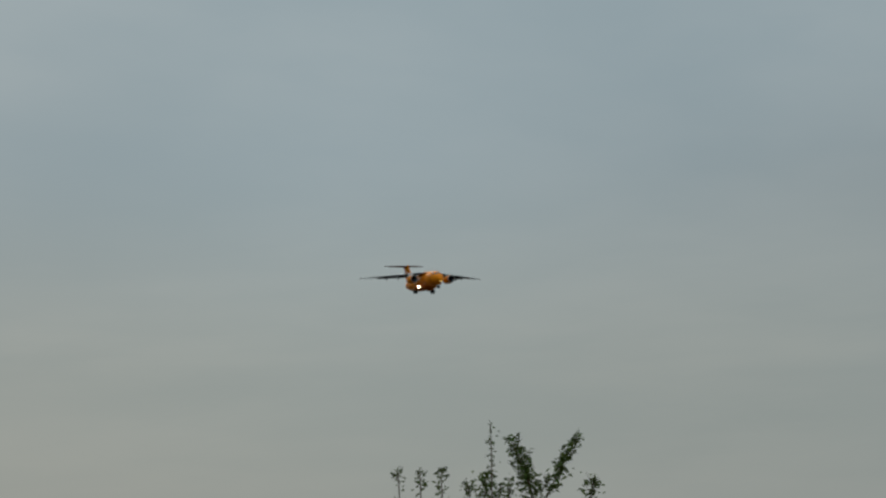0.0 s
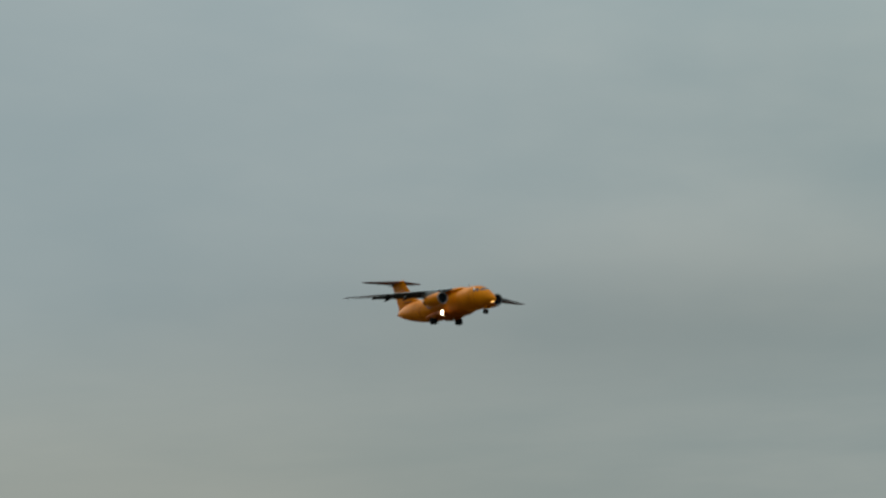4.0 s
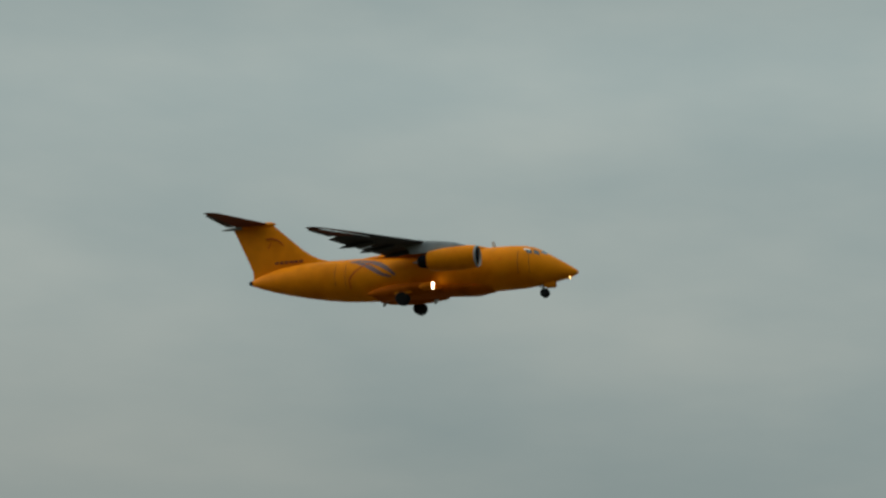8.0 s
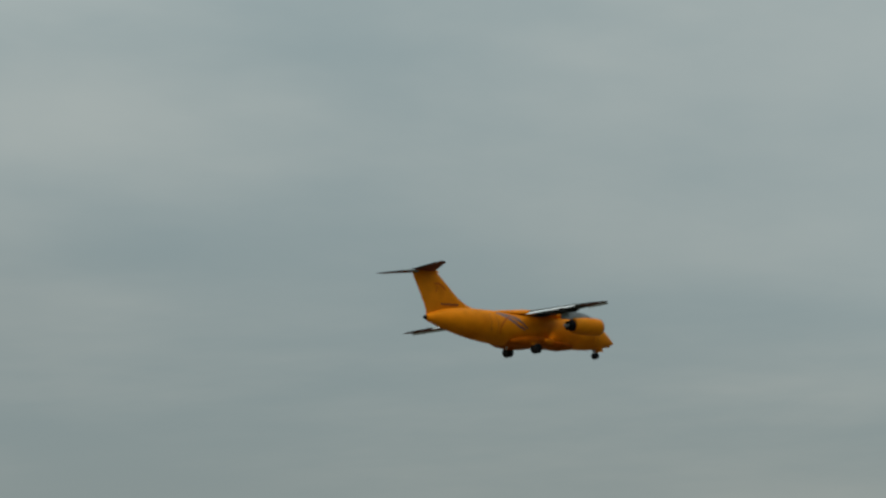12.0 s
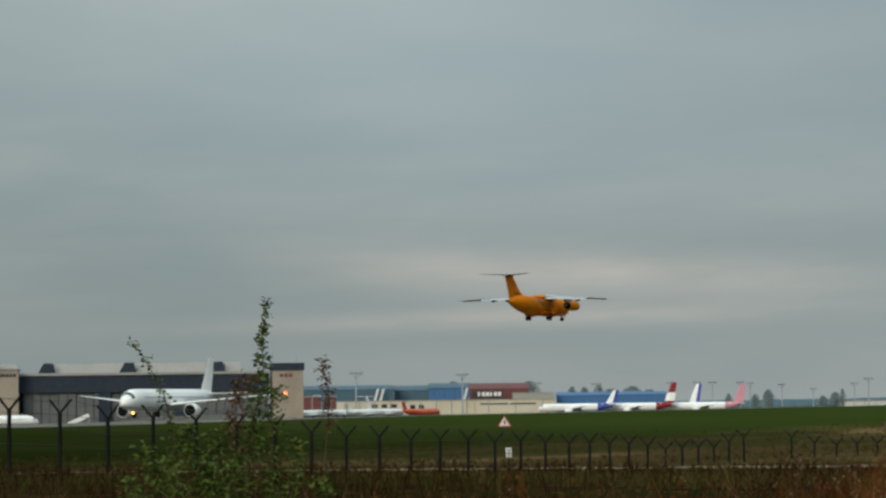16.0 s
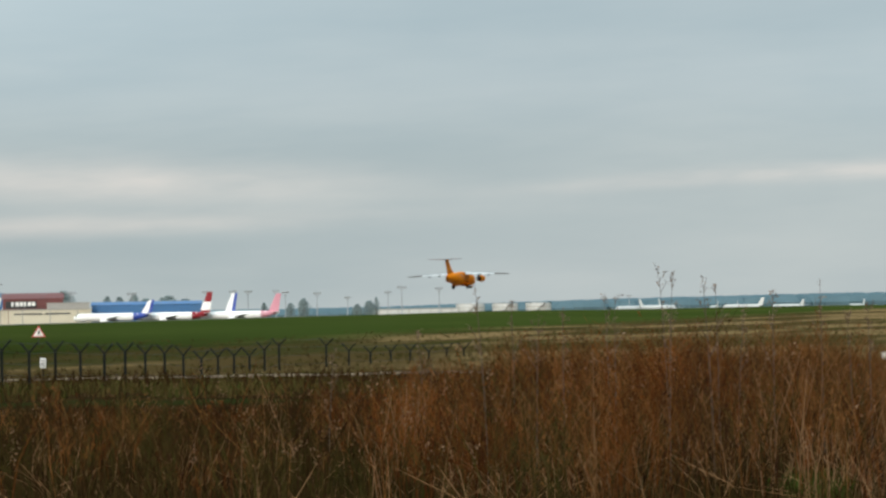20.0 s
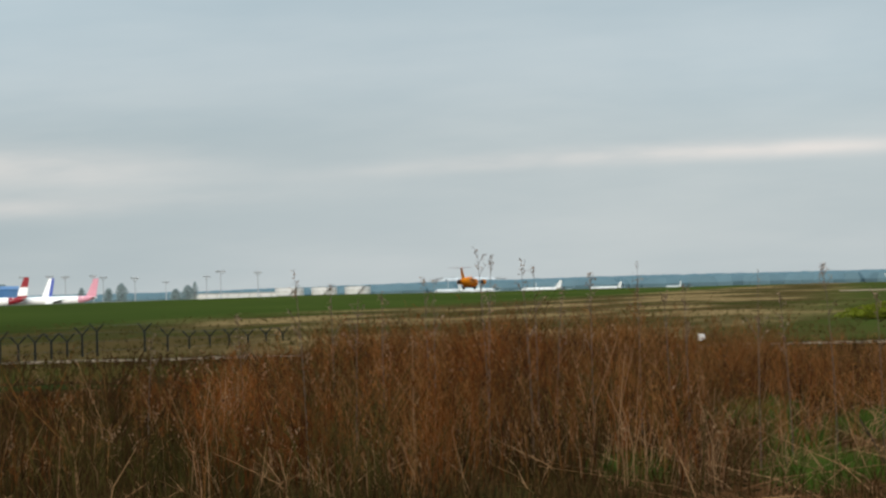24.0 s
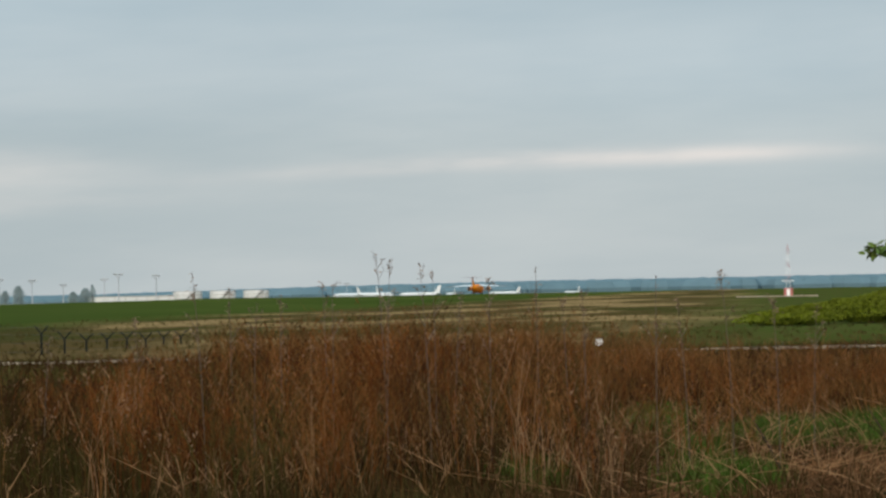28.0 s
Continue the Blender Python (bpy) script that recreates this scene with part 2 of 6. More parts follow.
# wing grey taken down to near black: underside shade put into the colour
UNDERWING_SHADE = material("grey_wing_underside_shade", (0.060, 0.060, 0.060), 0.8, vary=0.12, grain=1.0, dirt=(0.03, 0.028, 0.026), dirt_scale=0.6, spec=0.02)
WING_DARK = material("dark_wing_paint", (0.075, 0.062, 0.055), 0.8, vary=0.1, grain=1.0, spec=0.03)
WHITE = material("white_paint", (0.88, 0.86, 0.82), 0.4, vary=0.03, grain=0.5, dirt=(0.5, 0.5, 0.5), dirt_scale=0.15, dirt_amount=0.2)
# far airliners' white, greyed to carry distance haze in the colour
HAZED_WHITE = material("white_paint_dulled_by_haze", (0.56, 0.56, 0.54), 0.5, vary=0.05, grain=0.5, dirt=(0.3, 0.3, 0.3), dirt_scale=0.15, dirt_amount=0.3)
TYRE = material("tyre_rubber", (0.015, 0.015, 0.015), 0.9, vary=0.1, grain=6.0, spec=0.05)
METAL = material("bare_metal", (0.32, 0.32, 0.33), 0.4, 0.8, vary=0.1, grain=4.0)
DARK = material("dark_intake", (0.008, 0.008, 0.010), 0.8, vary=0.1, grain=3.0, spec=0.03)
TINTED = material("tinted_cabin_glass", (0.66, 0.17, 0.004), 0.6, vary=0.05, grain=1.0, spec=0.05)
GLASS = material("cockpit_glass", (0.03, 0.035, 0.04), 0.1, vary=0.05, grain=1.0)
LAMP = material("landing_lamp", (1.0, 0.86, 0.62), 0.3, vary=0, emit=12.0)
LAMP_WARM = material("taxi_lamp", (1.0, 0.50, 0.10), 0.3, vary=0, emit=6.0)
LAMP_NOSE = material("nose_lamp", (1.0, 0.62, 0.16), 0.3, vary=0, emit=8.0)
PANEL_GREY = material("mid_grey_wing_paint", (0.26, 0.28, 0.285), 0.7, vary=0.06, grain=1.0, dirt=(0.1, 0.1, 0.1), dirt_scale=0.6, spec=0.05)
LAMP_RED = material("red_tip_lamp", (1.0, 0.16, 0.06), 0.3, vary=0, emit=6.0)
BLUE_TAIL = material("blue_livery", (0.03, 0.06, 0.30), 0.45, vary=0.06, grain=0.4)
LIGHT_BLUE = material("light_blue_livery", (0.10, 0.32, 0.55), 0.45, vary=0.06, grain=0.4)
RED_TAIL = material("red_livery", (0.24, 0.022, 0.028), 0.5, vary=0.06, grain=0.4, spec=0.2)
PINK_TAIL = material("pink_livery", (0.58, 0.26, 0.31), 0.5, vary=0.06, grain=0.4, spec=0.2)
RED_JET = material("orange_red_livery", (0.62, 0.09, 0.025), 0.45, vary=0.06, grain=0.4)
ASPHALT = material("worn_concrete_runway", (0.155, 0.141, 0.115), 0.95, vary=0.15, grain=0.5, dirt=(0.074, 0.070, 0.063), dirt_scale=0.05, dirt_amount=0.5, spec=0.1)
CONCRETE = material("weathered_concrete", (0.26, 0.21, 0.155), 0.9, vary=0.25, grain=3.0, bump=0.2, dirt=(0.09, 0.075, 0.055), dirt_scale=0.5, dirt_amount=0.6, spec=0.05)
POST = material("dark_green_fence_paint", (0.010, 0.012, 0.010), 0.8, vary=0.2, grain=6.0, dirt=(0.03, 0.02, 0.014), dirt_scale=2.0, spec=0.08)
WIRE = material("galvanised_wire", (0.045, 0.045, 0.045), 0.8, vary=0.1, grain=3.0, spec=0.05)
TAN_WALL = material("tan_plaster", (0.32, 0.265, 0.205), 0.85, vary=0.08, grain=1.5, dirt=(0.18, 0.14, 0.105), dirt_scale=0.12)
BRICK_WALL = material("pale_red_brick", (0.15, 0.095, 0.070), 0.9, vary=0.2, grain=2.0, dirt=(0.14, 0.10, 0.08), dirt_scale=0.3, spec=0.1)
CREAM = material("cream_panels", (0.56, 0.50, 0.38), 0.8, vary=0.06, grain=1.0, dirt=(0.34, 0.29, 0.21), dirt_scale=0.1)
SLATE = material("slate_blue_cladding", (0.022, 0.031, 0.045), 0.6, vary=0.15, grain=0.6, dirt=(0.045, 0.05, 0.055), dirt_scale=0.08, spec=0.2)
DOOR_GREY = material("grey_hangar_doors", (0.125, 0.13, 0.125), 0.75, vary=0.1, grain=0.8, dirt=(0.09, 0.09, 0.085), dirt_scale=0.1, spec=0.2)
ROOF_PALE = material("pale_roof_sheet", (0.296, 0.281, 0.252), 0.7, vary=0.08, grain=0.8, dirt=(0.209, 0.191, 0.174), dirt_scale=0.1)
BLUE_WALL = material("blue_cladding", (0.035, 0.13, 0.30), 0.5, vary=0.08, grain=0.5, dirt=(0.06, 0.12, 0.2), dirt_scale=0.06)
TEAL_WALL = material("blue_green_cladding", (0.050, 0.105, 0.145), 0.6, vary=0.1, grain=0.5, dirt=(0.10, 0.14, 0.17), dirt_scale=0.05)
MAROON = material("maroon_cladding", (0.13, 0.032, 0.028), 0.6, vary=0.1, grain=0.5, dirt=(0.08, 0.04, 0.035), dirt_scale=0.08)
WINDOW = material("dark_window_glass", (0.025, 0.03, 0.035), 0.12, vary=0.1, grain=0.3)
TANK_WHITE = material("white_tank_paint", (0.52, 0.515, 0.49), 0.6, vary=0.06, grain=0.4, dirt=(0.55, 0.5, 0.45), dirt_scale=0.12, dirt_amount=0.4)
MAST_GREY = material("galvanised_mast", (0.33, 0.345, 0.36), 0.7, vary=0.1, grain=1.0, spec=0.2)
MAST_RED = material("red_mast_paint", (0.30, 0.080, 0.062), 0.6, vary=0.1, grain=1.0)
SIGN_WHITE = material("white_sign", (0.72, 0.70, 0.66), 0.6, vary=0.06, grain=4.0, dirt=(0.4, 0.36, 0.3), dirt_scale=2.0)
SIGN_RED = material("red_sign_border", (0.42, 0.04, 0.03), 0.6, vary=0.06, grain=4.0)
SIGN_BLACK = material("black_sign_paint", (0.02, 0.02, 0.02), 0.6, vary=0.06, grain=4.0)
WEED = material("dry_red_brown_stalks", (0.072, 0.021, 0.005), 0.9, vary=0.75, grain=1.0, island=0.7, second=(0.114, 0.048, 0.014), spec=0.03)
WEED_DARK = material("dark_brown_stalks", (0.019, 0.0085, 0.0035), 0.9, vary=0.4, grain=0.7, island=0.8, second=(0.036, 0.018, 0.0075), spec=0.02)
STRAW = material("pale_straw", (0.225, 0.128, 0.060), 0.9, vary=0.3, grain=0.8, island=0.9, second=(0.125, 0.066, 0.031), spec=0.05)
SEED = material("grey_brown_seed_heads", (0.126, 0.078, 0.052), 0.9, vary=0.2, grain=2.0, island=0.8, second=(0.207, 0.141, 0.089), spec=0.1)
PLUME = material("pale_seed_plumes", (0.200, 0.122, 0.070), 0.95, vary=0.2, grain=2.0, island=0.8, second=(0.133, 0.074, 0.037), spec=0.02)
OLIVE = material("olive_green_stems", (0.028, 0.024, 0.006), 0.9, vary=0.35, grain=0.7, island=0.8, second=(0.044, 0.031, 0.010), spec=0.02)
WEED_TAN = material("tan_brown_stalks", (0.120, 0.056, 0.018), 0.9, vary=0.7, grain=1.0, island=0.7, second=(0.070, 0.033, 0.011), spec=0.03)
LITTER = material("matted_brown_litter", (0.115, 0.058, 0.026), 0.95, vary=0.45, grain=0.8, island=0.8, second=(0.055, 0.027, 0.012), spec=0.0)
# orange darkened for grime and, painted in, the shade under the wing
GRIME_SHADE = material("orange_paint_with_grime_and_shade", (0.36, 0.078, 0.002), 0.7, vary=0.15, grain=1.2, dirt=(0.16, 0.03, 0.0), dirt_scale=0.7, dirt_amount=0.6, spec=0.03)
WINDOW_BAND = material("grey_cabin_windows", (0.42, 0.43, 0.45), 0.4, vary=0.1, grain=1.0)
STEM_GREY = material("grey_brown_stems", (0.089, 0.063, 0.044), 0.9, vary=0.2, grain=2.0, spec=0.1)
BARK = material("young_bark", (0.075, 0.048, 0.03), 0.9, vary=0.2, grain=10.0, spec=0.08)
LEAF = material("spring_leaves", (0.046, 0.082, 0.012), 0.7, vary=0.2, grain=3.0, island=0.9, second=(0.084, 0.104, 0.020), spec=0.12)
LEAF_RED = material("reddish_leaves", (0.104, 0.044, 0.026), 0.7, vary=0.15, grain=3.0, island=0.9, second=(0.087, 0.065, 0.026), spec=0.2)
GRASS = material("fresh_grass", (0.026, 0.054, 0.006), 0.85, vary=0.35, grain=1.5, island=0.9, second=(0.046, 0.052, 0.012), spec=0.02)
FIELD_GRASS = material("field_tufts", (0.066, 0.045, 0.016), 0.95, vary=0.35, grain=0.05, island=0.9, second=(0.030, 0.037, 0.009), spec=0.0)
DRY_GRASS = material("dry_grass", (0.033, 0.017, 0.007), 0.95, vary=0.3, grain=0.7, island=0.9, second=(0.024, 0.020, 0.006), spec=0.0)
# blue of the distance haze is painted into the woods' colour
HAZED_FOREST = material("far_conifer_woods_in_haze", (0.090, 0.140, 0.160), 0.9, vary=0.1, grain=0.02, spec=0.0)
FRESH = material("fresh_spring_foliage", (0.070, 0.084, 0.006), 0.9, vary=0.25, grain=0.6, island=0.8, second=(0.095, 0.110, 0.016), spec=0.0)
# foliage paled towards blue-grey, distance haze mixed into the colour
TREE_HAZED = material("haze_tinted_tree_foliage", (0.21, 0.26, 0.26), 0.95, vary=0.12, grain=0.4, spec=0.0)
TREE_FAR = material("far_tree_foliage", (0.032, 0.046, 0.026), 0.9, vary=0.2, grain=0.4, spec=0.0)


def ground_material():
    """Bare weedy soil near the bank, dry grass beyond, mown green grass along the runway."""
    m = bpy.data.materials.new("airfield_grass")
    m.use_nodes = True
    nt = m.node_tree
    b = nt.nodes["Principled BSDF"]
    b.inputs["Roughness"].default_value, b.inputs["Specular IOR Level"].default_value = 0.95, 0.0
    tc = nt.nodes.new("ShaderNodeTexCoord").outputs["Object"]
    sp = nt.nodes.new("ShaderNodeSeparateXYZ")
    nt.links.new(tc, sp.inputs[0])

    def noise_at(scale, detail=5.0, stretch=(1, 1, 1)):
        mp = nt.nodes.new("ShaderNodeMapping")
        mp.inputs["Scale"].default_value = stretch
        nt.links.new(tc, mp.inputs[0])
        n = nt.nodes.new("ShaderNodeTexNoise")
        n.inputs["Scale"].default_value, n.inputs["Detail"].default_value = scale, detail
        nt.links.new(mp.outputs[0], n.inputs["Vector"])
        return n.outputs[0]

    def ranged(v, lo, hi):
        n = nt.nodes.new("ShaderNodeMapRange")
        n.interpolation_type = "SMOOTHSTEP"
        nt.links.new(v, n.inputs["Value"])
        n.inputs["From Min"].default_value, n.inputs["From Max"].default_value = lo, hi
        return n.outputs[0]

    def mix(fac, a, bb):
        n = nt.nodes.new("ShaderNodeMix")
        n.data_type = "RGBA"
        for i, v in ((0, fac), (6, a), (7, bb)):
            if isinstance(v, tuple):
                n.inputs[i].default_value = (*v, 1)
            else:
                nt.links.new(v, n.inputs[i])
        return n.outputs[2]

    def madd(a, k, c):
        n = nt.nodes.new("ShaderNodeMath")
        n.operation = "MULTIPLY_ADD"
        nt.links.new(a, n.inputs[0])
        n.inputs[1].default_value = k
        if isinstance(c, float):
            n.inputs[2].default_value = c
        else:
            nt.links.new(c, n.inputs[2])
        return n.outputs[0]

    soil = mix(ranged(noise_at(0.8), 0.35, 0.65), (0.014, 0.009, 0.004), (0.034, 0.020, 0.008))
    soil = mix(ranged(noise_at(0.16), 0.58, 0.66), soil, (0.017, 0.020, 0.006))
    dry = mix(ranged(noise_at(0.06, 6.0, (0.25, 1, 1)), 0.42, 0.60), (0.060, 0.040, 0.015), (0.028, 0.030, 0.008))
    tan = nt.nodes.new("ShaderNodeMath")
    tan.operation = "MULTIPLY"
    nt.links.new(ranged(noise_at(0.04, 6.0, (0.3, 1, 1)), 0.47, 0.58), tan.inputs[0])
    nt.links.new(ranged(sp.outputs[0], 90.0, 230.0), tan.inputs[1])
    dry = mix(tan.outputs[0], dry, (0.205, 0.135, 0.060))
    lush = mix(ranged(madd(noise_at(0.03, 5.0), 26.0, madd(sp.outputs[0], -0.055, sp.outputs[1])), 8.0, 26.0), (0.034, 0.052, 0.009), dry)
    dry = mix(ranged(sp.outputs[0], 60.0, 90.0), dry, lush)
    dry = mix(ranged(noise_at(0.9), 0.4, 0.7), dry, (0.055, 0.040, 0.017))
    green = mix(ranged(noise_at(0.02, 6.0, (0.3, 1, 1)), 0.35, 0.7), (0.030, 0.045, 0.009), (0.046, 0.060, 0.013))
    green = mix(ranged(noise_at(0.4), 0.35, 0.75), green, (0.034, 0.046, 0.011))
    edge = madd(noise_at(0.012, 4.0), 34.0, sp.outputs[1])
    far = mix(ranged(edge, 100.0, 122.0), dry, green)
    near = madd(noise_at(0.05), 26.0, sp.outputs[1])
    wide = madd(sp.outputs[0], 0.55, near)
    # turf on the low ground by the hangar side, dimmer exposure painted in
    dimmed = nt.nodes.new("ShaderNodeMath")
    dimmed.operation = "MULTIPLY"
    nt.links.new(ranged(madd(sp.outputs[0], -1.0, madd(noise_at(0.02), 60.0, 350.0)), 0.0, 230.0), dimmed.inputs[0])
    nt.links.new(ranged(madd(noise_at(0.05), 12.0, sp.outputs[1]), 78.0, 112.0), dimmed.inputs[1])
    far = mix(dimmed.outputs[0], far, mix(ranged(noise_at(0.1, 5.0, (0.4, 1, 1)), 0.4, 0.65), (0.010, 0.015, 0.003), (0.016, 0.018, 0.005)))
    apron = nt.nodes.new("ShaderNodeMath")
    apron.operation = "MULTIPLY"
    nt.links.new(ranged(sp.outputs[1], 236.0, 244.0), apron.inputs[0])
    nt.links.new(ranged(madd(sp.outputs[0], -1.0, 1290.0), 0.0, 60.0), apron.inputs[1])
    far = mix(apron.outputs[0], far, mix(ranged(noise_at(0.03, 6.0), 0.4, 0.65), (0.148, 0.141, 0.122), (0.089, 0.085, 0.074)))
    nt.links.new(mix(ranged(wide, 92.0, 122.0), soil, far), b.inputs["Base Color"])
    bn = nt.nodes.new("ShaderNodeBump")
    bn.inputs["Strength"].default_value = 0.5
    nt.links.new(noise_at(6.0), bn.inputs["Height"])
    nt.links.new(bn.outputs[0], b.inputs["Normal"])
    return m


GROUND = ground_material()


# ---- mesh helpers ----
def mesh_object(name, bm, mat, smooth=True, recalc=True):
    if recalc:
        bmesh.ops.recalc_face_normals(bm, faces=bm.faces[:])
    me = bpy.data.meshes.new(name)
    bm.to_mesh(me)
    bm.free()
    me.materials.append(mat)
    if smooth:
        me.polygons.foreach_set("use_smooth", [True] * len(me.polygons))
        me.set_sharp_from_angle(angle=radians(35))
    return new(name, me)


def part(name, bm, mat, parent, label="", smooth=True):
    """Links a bmesh as one mesh object under a thing or a part."""
    ob = mesh_object(name, bm, mat, smooth)
    ob.parent = parent
    return tagged(ob, label)


def thing(name, label, category, group="", m=None):
    ob = tagged(new(name), label, category, group)
    ob.empty_display_size = 0.3
    if m is not None:
        ob.matrix_world = m
    return ob


def box(bm, x0, x1, y0, y1, z0, z1, bevel=0.0):
    vs = [bm.verts.new((x, y, z)) for x in (x0, x1) for y in (y0, y1) for z in (z0, z1)]
    fs = [bm.faces.new([vs[i] for i in f]) for f in ((0, 1, 3, 2), (4, 6, 7, 5), (0, 4, 5, 1), (2, 3, 7, 6), (0, 2, 6, 4), (1, 5, 7, 3))]
    if bevel:
        es = list({e for f in fs for e in f.edges})
        bmesh.ops.bevel(bm, geom=es, offset=bevel, segments=2, profile=0.5, affect="EDGES")
    return bm


def boxed(*a, **k):
    return box(bmesh.new(), *a, **k)


def loft(bm, rings, cap=True):
    """Skins a row of rings of equally many points."""
    vs = [[bm.verts.new(p) for p in r] for r in rings]
    n = len(vs[0])
    for a, b in zip(vs, vs[1:]):
        for i in range(n):
            bm.faces.new((a[i], a[(i + 1) % n], b[(i + 1) % n], b[i]))
    if cap:
        bm.faces.new(vs[0])
        bm.faces.new(vs[-1])
    return bm


def tube(bm, pts, radii, n=8):
    """A round rod through points."""
    rings = []
    for i, p in enumerate(pts):
        p = Vector(p)
        d = (Vector(pts[min(i + 1, len(pts) - 1)]) - Vector(pts[max(i - 1, 0)])).normalized()
        s = d.cross(Vector((0, 0, 1)) if abs(d.z) < 0.9 else Vector((1, 0, 0))).normalized()
        u = s.cross(d)
        r = radii[i] if isinstance(radii, (list, tuple)) else radii
        rings.append([p + (s * math.cos(a) + u * math.sin(a)) * r for a in (k * math.tau / n for k in range(n))])
    return loft(bm, rings)


def oval(x, zc, ry, rz, n=28, power=1.0):
    return [Vector((x, ry * math.copysign(abs(math.cos(a)) ** power, math.cos(a)), zc + rz * math.copysign(abs(math.sin(a)) ** power, math.sin(a)))) for a in (k * math.tau / n for k in range(n))]


def round_rings(stations, n=28):
    return [oval(x, z, ry, rz, n) for x, z, ry, rz in stations]


def aerofoil(le, chord, thick, side="y", n=7, twist=0.0):
    """A closed wing section at the leading edge point le, with its chord running aft (-x)."""
    up_pts, low_pts = [], []
    for k in range(n + 1):
        t = 0.5 - 0.5 * math.cos(math.pi * k / n)
        h = thick * chord * 2.9 * (0.2969 * math.sqrt(t) - 0.126 * t - 0.3516 * t * t + 0.2843 * t ** 3 - 0.1015 * t ** 4) * 1.72
        up_pts.append((t, h))
        if 0 < k < n:
            low_pts.append((t, -0.75 * h))
    out = []
    for t, h in up_pts + low_pts[::-1]:
        x = le[0] - t * chord
        z = h - math.tan(radians(twist)) * t * chord
        out.append(Vector((x, le[1], le[2] + z)) if side == "y" else Vector((x, le[1] + z, le[2])))
    return out


def surface(sections, side="y", twist=0.0):
    """A wing or fin skinned through sections of (leading edge, chord, thickness); twist: droop in degrees."""
    return loft(bmesh.new(), [aerofoil(le, c, t, side, twist=twist) for le, c, t in sections])


def wheel_mesh(x, y, z, r, w):
    """A tyre lying across y, with rounded shoulders."""
    prof = [(-w / 2, r * 0.55), (-w / 2, r * 0.86), (-w * 0.36, r * 0.97), (0, r), (w * 0.36, r * 0.97), (w / 2, r * 0.86), (w / 2, r * 0.55)]
    rings = [[Vector((x + rr * math.cos(a), y + yy, z + rr * math.sin(a))) for a in (k * math.tau / 20 for k in range(20))] for yy, rr in prof]
    return loft(bmesh.new(), rings)


def hub_mesh(x, y, z, r, w):
    rings = [[Vector((x + rr * math.cos(a), y + yy, z + rr * math.sin(a))) for a in (k * math.tau / 14 for k in range(14))] for yy, rr in ((-w / 2, r * 0.6), (-w / 2, r), (w / 2, r), (w / 2, r * 0.6))]
    return loft(bmesh.new(), rings)


def smooth01(v, a, b):
    t = min(max((v - a) / (b - a), 0.0), 1.0)
    return t * t * (3 - 2 * t)


def table(v, xs, ys):
    return float(np.interp(v, xs, ys))


def runway_z(x):
    return table(x, (-4000, 650, 1040, 1103, 1235, 1400), (1.25, 1.25, 0.45, 0.17, -0.26, -0.5))


def ground_z(x, y):
    """Height of the ground: a low bank under the camera, a dip, the runway's crown, and land that falls away far off."""
    r = math.hypot(x, y)
    bank = table(x, (20, 60, 80, 92, 106, 120, 146, 170, 320), (2.0, 1.6, 1.15, 0.6, 0.25, 0.12, 0.03, -0.1, 0.0))
    z = bank * (1 - smooth01(y, 60, 112)) if y > 0 else bank
    z += runway_z(x) * smooth01(y, 112, 172) * (1 - smooth01(y, 214, 300))
    shoulder = table(x, (-500, 200, 260, 330, 620, 820), (0.32, 0.32, 0.36, 0.62, 0.62, 0.16))
    z += shoulder * smooth01(y, 138, 160) * (1 - smooth01(y, 162, 171))
    if y > 240 and x > 0:
        z -= table(math.degrees(math.atan2(x, y)), (0, 57.8, 58.6, 60.4, 61.0, 72, 75), (3.0, 3.0, 0.0, 0.0, 2.0, 2.0, 0.0)) * smooth01(r, 620, 780)
    if r > 1260:
        z -= 0.0062 * (r - 1260)
    return z


def at(az, dist, z=None):
    """The place at an azimuth from the camera, on the ground unless z is given."""
    x, y = dist * math.sin(radians(az)), dist * math.cos(radians(az))
    return Vector((x, y, ground_z(x, y) if z is None else z))


def rise(el, dist):
    """The height that stands at an elevation above the eye, that far off."""
    return EYE + dist * math.tan(radians(el))


